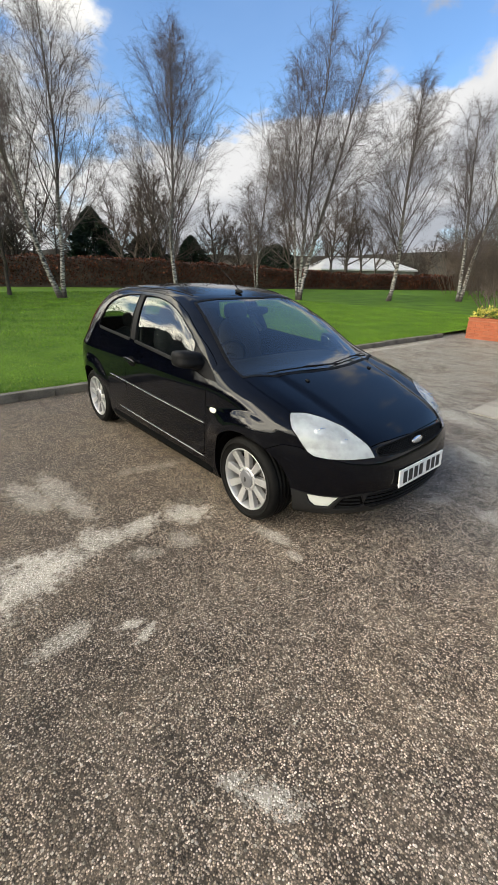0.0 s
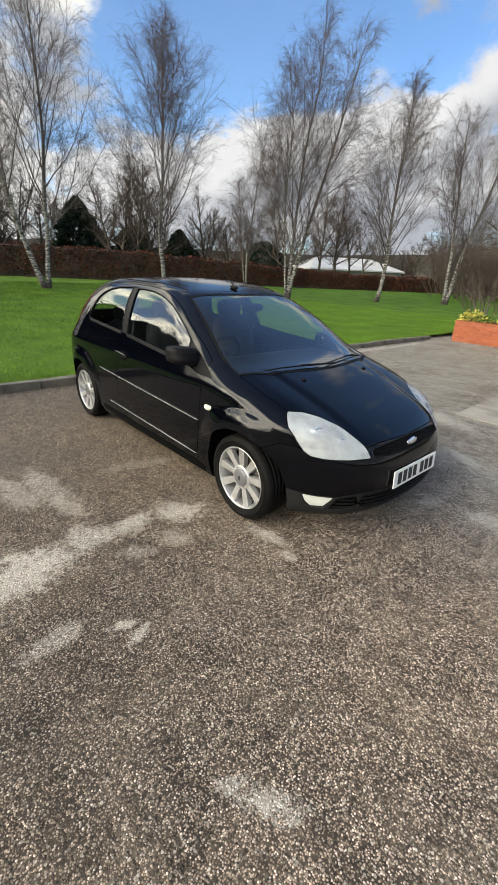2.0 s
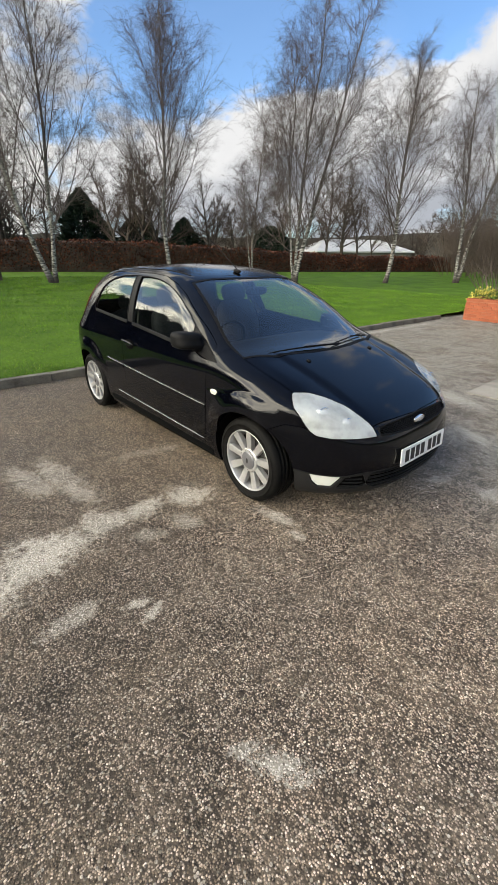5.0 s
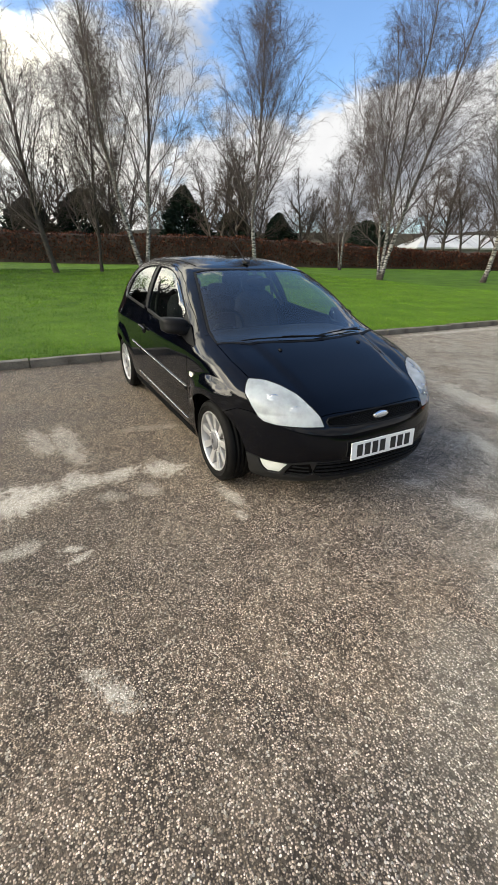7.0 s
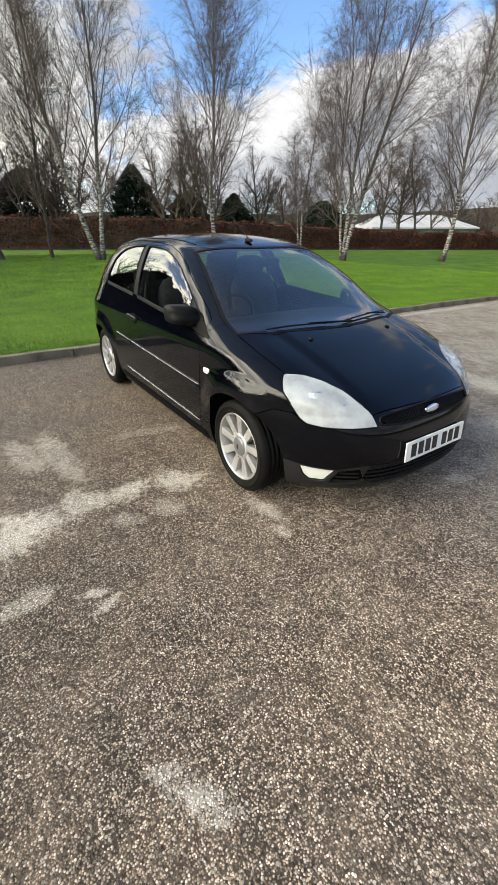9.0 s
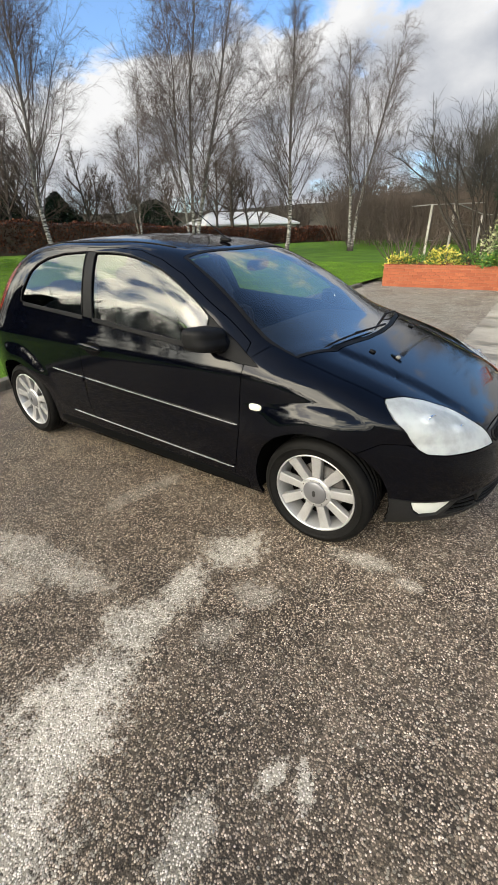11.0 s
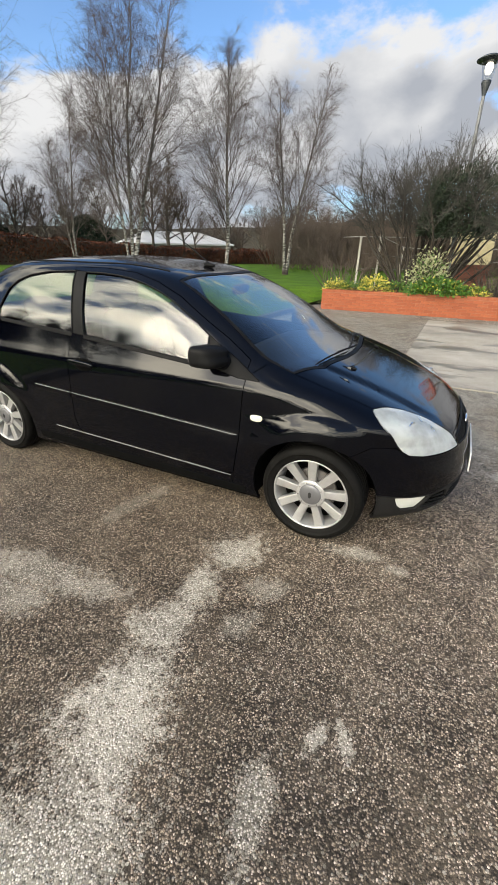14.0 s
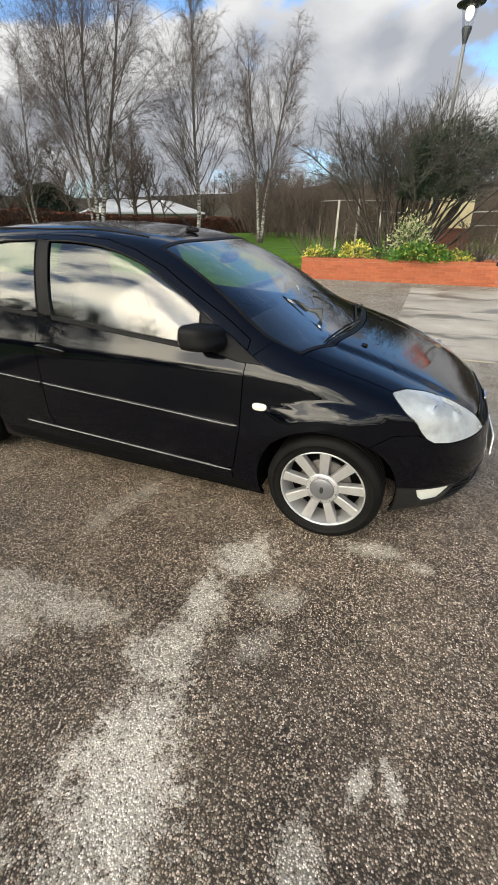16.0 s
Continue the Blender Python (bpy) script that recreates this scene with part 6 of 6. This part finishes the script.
def build_car():
    cut = cut_body()
    car = empty("car")
    tagged(car, "black three-door hatchback car parked on worn asphalt", "car")
    body = panel("body", cut, ("shell",), PAINT, car, label="glossy black painted body")
    hidden = ("void", "windscreen", "door_glass", "quarter_glass", "rear_glass")
    keep = tuple(k for k in set(cut[3]) if k not in hidden)
    panel("inner_shell", cut, keep, UNDER, car, sink=0.02, gap=0.0, lip=0.0)
    panel("bonnet", cut, ("bonnet",), PAINT, car, gap=0.003)
    panel("front_bumper", cut, ("bumper",), PAINT, car)
    panel("lower_bumper", cut, ("skirt",), SKIRT, car, sink=-0.003, label="textured black plastic bumper skirt")
    panel("cowl", cut, ("cowl",), TRIM, car, gap=0.0)
    panel("windscreen", cut, ("windscreen",), SCREEN_GLASS, car, gap=0.0, lip=0.0, sink=0.003)
    gate = panel("tailgate", cut, ("tailgate",), PAINT, car)
    panel("rear_window", cut, ("rear_glass",), GLASS, gate, gap=0.0, lip=0.0)
    # grille: a sunken panel behind a lattice
    grille = panel("grille", cut, ("grille",), UNDER, car, sink=0.02, gap=0.0, lip=0.0, label="black lattice grille")
    runs = []
    for lean in (1, -1):
        for k in range(-34, 35):
            pts = []
            for q in range(9):
                z = 0.546 + 0.06 * q / 8
                y = k * 0.026 + lean * (z - 0.577) * 1.7
                if abs(y) < 0.366 - 0.1 * abs(z - 0.577):
                    pts.append((surf_x(y, z) - 0.008, y, z))
            if len(pts) > 2:
                runs.append((pts, [0.0028] * len(pts), 4))
    tagged(tubes_object("lattice", runs, TRIM, grille), kind="stuff")
    rimline = [(surf_x(y, z), y, z) for y, z in both_sides([(0, 0.609), (-0.1, 0.608), (-0.2, 0.606), (-0.3, 0.602), (-0.365, 0.597), (-0.386, 0.58), (-0.373, 0.558), (-0.28, 0.55), (-0.2, 0.546), (-0.1, 0.544), (0, 0.543)], 0)]
    tubes_object("surround", [(rimline + rimline[:2], [0.006] * (len(rimline) + 2), 6)], TRIM, grille)
    bm = bmesh.new()
    ellipsoid(bm, (surf_x(0, 0.577) + 0.004, 0, 0.577), (0.012, 0.062, 0.026))
    part("badge", bm, CHROME, grille, "plain oval chrome badge", True)
    bm = bmesh.new()
    ellipsoid(bm, (surf_x(0, 0.577) + 0.0085, 0, 0.577), (0.0098, 0.050, 0.0185))
    part("badge_centre", bm, BRIGHT, grille, "", True)
    panel("intake", cut, ("intake",), UNDER, car, sink=0.03, gap=0.0, lip=0.0)
    for z in (0.252, 0.278, 0.304, 0.328):
        ys = np.linspace(-0.445, 0.445, 31)
        tubes_object("slat", [([(surf_x(y, z) - 0.004, y, z) for y in ys], [0.0065] * 31, 6)], TRIM, car)
    # number plate: dark bars instead of its characters
    px, tilt = surf_x(0, 0.40) + 0.008, -4
    bm = bmesh.new()
    box(bm, (-0.004, -0.26, -0.0555), (0.004, 0.26, 0.0555), None, 0.003)
    plate_ob = part("number_plate", bm, PLATE, car, "white number plate with dark bars")
    plate_ob.matrix_basis = pose(px, 0, 0.402, 0, tilt, 0)
    y = -0.222
    for k in range(7):
        bm = bmesh.new()
        box(bm, (0.004, y + 0.004, -0.0375), (0.0052, y + 0.048, 0.0375), None, 0.0)
        part("bar", bm, INK, plate_ob)
        y += 0.061 if k != 3 else 0.088
    for side, word in ((-1, "right"), (1, "left")):
        panel("wing", cut, ("wing",), PAINT, car, side)
        head = panel("headlight", cut, ("headlight",), LENS, car, side, gap=0.004, lip=0.02, label="large hazy white headlight")
        panel("reflector", cut, ("headlight",), REFLECTOR, head, side, sink=0.045, gap=0.002, lip=0.0)
        for x, z, r in ((1.66, 0.665, 0.046), (1.765, 0.615, 0.04)):
            yy = side * (surf_y(x, z) - 0.085)
            bm = bmesh.new()
            ellipsoid(bm, (x - 0.01, yy, z), (0.03, r, r), Matrix.Rotation(side * radians(38), 4, "Z"))
            part("lamp_bowl", bm, BOWL, head, "", True)
            ring = [(x + 0.012 + 0.6 * r * math.sin(2 * math.pi * k / 24) * 0.5, yy + side * 0.004 + r * math.sin(2 * math.pi * k / 24) * 0.85, z + r * 1.02 * math.cos(2 * math.pi * k / 24)) for k in range(26)]
            tubes_object("bezel", [(ring, [0.0035] * 26, 5)], CHROME, head)
        for k in range(6):
            z = 0.592 + k * 0.013
            xs = np.linspace(1.665 - k * 0.006, 1.80 - k * 0.012, 9)
            tubes_object("reflector_rib", [([(x, side * (surf_y(x, z) - 0.03), z) for x in xs], [0.003] * 9, 4)], BOWL, head)
        panel("fog_lamp", cut, ("fog_lamp",), FOG_LENS, car, side, gap=0.003, sink=0.008, label="white front fog lamp")
        hole = panel("side_intake", cut, ("side_intake",), UNDER, car, side, gap=0.0, sink=0.025, lip=0.0)
        for z in (0.25, 0.275, 0.30):
            xs = np.linspace(1.80 + (0.30 - z) * 0.5 * 0.0 + (z - 0.25) * 0.6, 1.888, 9)
            tubes_object("slat", [([(x, side * (surf_y(x, z) - 0.004), z) for x in xs], [0.005] * 9, 5)], TRIM, hole)
        door = panel("door", cut, ("door",), PAINT, car, side, gap=0.0028)
        panel("door_window", cut, ("door_glass",), GLASS, door, side, gap=0.0, lip=0.0, sink=0.006)
        panel("sail_panel", cut, ("sail_trim",), TRIM, door, side, gap=0.001)
        panel("pillar_trim", cut, ("pillar_trim",), TRIM, car, side, gap=0.001)
        panel("quarter_window", cut, ("quarter_glass",), GLASS, car, side, gap=0.0, lip=0.0, sink=0.004)
        panel("tail_lamp", cut, ("tail_lamp",), RED_LENS, car, side, gap=0.003, label="tall red tail lamp")
        for kind, parent in (("door_glass", door), ("quarter_glass", car)):
            seal("window_seal", next(o for n, p, o, r in OUTLINES if n == kind), parent, side)
        strip("belt_strip", -0.312, 0.60, 0.968, 0.899, 0.026, 0.005, TRIM, door, side)
        strip("quarter_belt_strip", -1.10, -0.41, 1.013, 0.972, 0.022, 0.005, TRIM, car, side)
        strip("side_moulding", -0.425, 0.808, 0.586, 0.536, 0.042, 0.008, PAINT, door, side)
        # reflections on the mouldings' top edges, added as thin pale strips
        strip("moulding_glint", -0.425, 0.808, 0.603, 0.553, 0.0035, 0.0102, BRIGHT, door, side)
        strip("quarter_moulding", -0.77, -0.445, 0.601, 0.587, 0.042, 0.008, PAINT, car, side)
        strip("quarter_glint", -0.77, -0.445, 0.618, 0.604, 0.0035, 0.0102, BRIGHT, car, side)
        strip("sill_line", -0.655, 0.76, 0.322, 0.279, 0.004, 0.007, BRIGHT, car, side)
        # black strip that puts the shadow under the sill into its colour
        strip("sill_shade", -0.86, 0.85, 0.215, 0.19, 0.07, 0.006, UNDER, car, side)
        # indicator repeater
        bm = bmesh.new()
        superbox(bm, (0.925, side * (surf_y(0.925, 0.672) + 0.002), 0.672), (0.036, 0.009, 0.018), 3.0)
        part("side_repeater", bm, AMBER, car, "pale side indicator lamp", True)
        # door handle in its scoop
        hy = side * surf_y(-0.29, 0.81)
        bm = bmesh.new()
        ellipsoid(bm, (-0.285, hy - side * 0.001, 0.80), (0.085, 0.008, 0.045))
        scoop = part("handle_scoop", bm, UNDER, door, "", True)
        bm = bmesh.new()
        superbox(bm, (-0.29, hy + side * 0.022, 0.818), (0.105, 0.013, 0.016), 3.0, Matrix.Rotation(radians(3), 4, "Y"))
        part("handle", bm, PAINT, door, "black pull handle", True)
        # mirror
        bm = bmesh.new()
        made = superbox(bm, (0.632, side * 0.845, 0.973), (0.082, 0.090, 0.056), 4.6)
        for v in made:
            f = (abs(v.co.y) - 0.752) / 0.18
            v.co.z += 0.012 * f - 0.012
            v.co.x += 0.02 - 0.05 * max(0.0, f) ** 2 + (0.012 if v.co.z < 0.96 else 0.0)
            if v.co.x < 0.587:
                v.co.x = 0.587 - (0.587 - v.co.x) * 0.25
        folded = Matrix() if side < 0 else Matrix.Translation((0.74, 0.77, 0)) @ Matrix.Rotation(radians(68), 4, "Z") @ Matrix.Translation((-0.74, -0.77, 0))
        bmesh.ops.transform(bm, matrix=folded, verts=bm.verts)
        mirror = part("door_mirror", bm, TRIM, door, "black plastic door mirror" if side < 0 else "black plastic door mirror folded back", True)
        bm = bmesh.new()
        superbox(bm, (0.569, side * 0.848, 0.970), (0.006, 0.072, 0.042), 3.2)
        bmesh.ops.transform(bm, matrix=folded, verts=bm.verts)
        part("mirror_glass", bm, CHROME, mirror, "", True)
        bm = bmesh.new()
        superbox(bm, (0.69, side * 0.785, 0.935), (0.05, 0.06, 0.03), 2.6, Matrix.Rotation(side * radians(-16), 4, "X"))
        part("mirror_arm", bm, TRIM, mirror, "", True)
        # wheels and the wells round them
        for x in (HUB_X, -HUB_X):
            wheel = build_wheel(car)
            wheel.matrix_basis = pose(x, side * 0.728, HUB_Z, 0, 0, 0) if side < 0 else pose(x, side * 0.728, HUB_Z, 0, 0, 180)
            n, verts, faces = 30, [], []
            for k in range(n + 1):
                a = radians(-16 + 212 * k / n)
                for r, yy in ((0.334, 0.82), (0.342, 0.78), (0.346, 0.45), (0.05, 0.45)):
                    verts.append((x + r * math.cos(a), side * min(yy, surf_y(x + r * math.cos(a), max(0.2, HUB_Z + r * math.sin(a))) - 0.004), HUB_Z + r * math.sin(a)))
            for k in range(n):
                faces += [(k * 4 + q, k * 4 + q + 1, k * 4 + q + 5, k * 4 + q + 4) for q in range(3)]
            mesh_object("wheel_well", verts, faces, UNDER, car, True)
        # front seats
        bm = bmesh.new()
        superbox(bm, (0.02, side * 0.36, 0.50), (0.27, 0.25, 0.09), 4.0)
        cushion = part("front_seat", bm, SEAT, car, "charcoal cloth front seat", True)
        bm = bmesh.new()
        superbox(bm, (-0.25, side * 0.36, 0.80), (0.09, 0.235, 0.32), 3.6, Matrix.Rotation(radians(-16), 4, "Y"))
        part("backrest", bm, SEAT, cushion, "", True)
        bm = bmesh.new()
        superbox(bm, (-0.345, side * 0.36, 1.165), (0.05, 0.135, 0.085), 3.2, Matrix.Rotation(radians(-12), 4, "Y"))
        part("headrest", bm, SEAT, cushion, "", True)
        tubes_object("seat_belt", [([(-0.43, side * 0.60, 1.24), (-0.42, side * 0.66, 0.95), (-0.38, side * 0.68, 0.5)], [0.014] * 3, 4)], PALE_TRIM, car)
        tubes_object("inner_pillar", [([(-0.47, side * 0.56, 1.31), (-0.42, side * 0.66, 1.1), (-0.37, side * 0.74, 0.95)], [0.022] * 3, 6)], PALE_TRIM, car)
        bm = bmesh.new()
        superbox(bm, (-1.22, side * 0.34, 1.05), (0.045, 0.12, 0.075), 3.2)
        part("rear_headrest", bm, SEAT, car, "", True)
    # dashboard, steering wheel, rear bench, floor
    bm = bmesh.new()
    made = superbox(bm, (0.80, 0, 0.80), (0.27, 0.69, 0.115), 4.5)
    part("dashboard", bm, TRIM, car, "", True)
    ring = []
    m = Matrix.Translation((0.44, -0.36, 0.87)) @ Matrix.Rotation(radians(-64), 4, "Y")
    for k in range(26):
        a = 2 * math.pi * k / 24
        ring.append(tuple(m @ Vector((0.185 * math.cos(a), 0.185 * math.sin(a), 0))))
    steering = tubes_object("steering_wheel", [(ring, [0.014] * 26, 8)], TRIM, car)
    bm = bmesh.new()
    superbox(bm, (0, 0, -0.01), (0.075, 0.1, 0.03), 2.6)
    part("steering_hub", bm, TRIM, steering, "", True).matrix_basis = m
    tubes_object("steering_spoke", [([tuple(m @ Vector((0, y, -0.005))) for y in (-0.18, 0, 0.18)], [0.013] * 3, 6)], TRIM, steering)
    bm = bmesh.new()
    superbox(bm, (-0.95, 0, 0.48), (0.28, 0.6, 0.09), 5)
    bench = part("rear_seat", bm, SEAT, car, "charcoal cloth rear bench", True)
    bm = bmesh.new()
    superbox(bm, (-1.2, 0, 0.75), (0.08, 0.6, 0.25), 5, Matrix.Rotation(radians(-14), 4, "Y"))
    part("rear_backrest", bm, SEAT, bench, "", True)
    bm = bmesh.new()
    box(bm, (-1.75, -0.66, 0.17), (1.5, 0.66, 0.24), None, 0.02)
    part("floor_pan", bm, UNDER, car)
    bm = bmesh.new()
    superbox(bm, (0.40, 0, 1.235), (0.02, 0.115, 0.034), 3.0, Matrix.Rotation(radians(15), 4, "Y"))
    part("rear_view_mirror", bm, TRIM, car, "", True)
    # wipers lie along the foot of the windscreen
    for (xa, ya), (xb, yb), pivot in (((1.135, -0.55), (1.188, -0.02), (1.21, 0.10)), ((1.186, 0.03), (1.105, 0.50), (1.15, 0.48))):
        pts = [(xa + (xb - xa) * k / 12, ya + (yb - ya) * k / 12) for k in range(13)]
        blade = [(x, y, surf_z(x, y) + 0.011) for x, y in pts]
        wiper = tubes_object("wiper", [(blade, [0.003] + [0.005] * 11 + [0.003], 5)], TRIM, car)
        mx, my = pts[7]
        arm = [(pivot[0], pivot[1], surf_z(pivot[0] - 0.02, pivot[1]) + 0.012), ((pivot[0] + mx) / 2 + 0.01, (pivot[1] + my) / 2, surf_z((pivot[0] + mx) / 2, (pivot[1] + my) / 2) + 0.02), (mx, my, surf_z(mx, my) + 0.018)]
        tubes_object("wiper_arm", [(arm, [0.007, 0.005, 0.004], 6)], TRIM, wiper)
    for y in (-0.34, 0.34):
        bm = bmesh.new()
        superbox(bm, (1.30, y, surf_z(1.30, y) + 0.004), (0.016, 0.011, 0.007), 2.6, Matrix.Rotation(radians(16), 4, "Y"))
        part("washer_nozzle", bm, TRIM, car, "", True)
    # roof aerial
    az = 1.375
    bm = bmesh.new()
    superbox(bm, (0.155, 0, az + 0.004), (0.045, 0.018, 0.014), 2.5, Matrix.Rotation(radians(6), 4, "Y"))
    base = part("aerial_base", bm, TRIM, car, "", True)
    tubes_object("aerial", [([(0.165, 0, az + 0.008), (-0.02, 0, az + 0.13), (-0.24, 0, az + 0.26)], [0.0045, 0.003, 0.0022], 6)], TRIM, base)
    # roof seams
    for side in (-1, 1):
        runs = []
        for k in range(25):
            x = 0.16 - 1.35 * k / 24
            y = 0.50 - 0.05 * (2 * k / 24 - 0.8) ** 2
            lo, hi = 1.2, 1.4299
            for _ in range(36):
                mid = (lo + hi) / 2
                lo, hi = (mid, hi) if surf_y(x, mid) > y else (lo, mid)
            runs.append((x, side * y, lo + 0.001))
        tubes_object("roof_seam", [(runs, [0.0045] * 25, 5)], TRIM, body)
    return car


build_car()
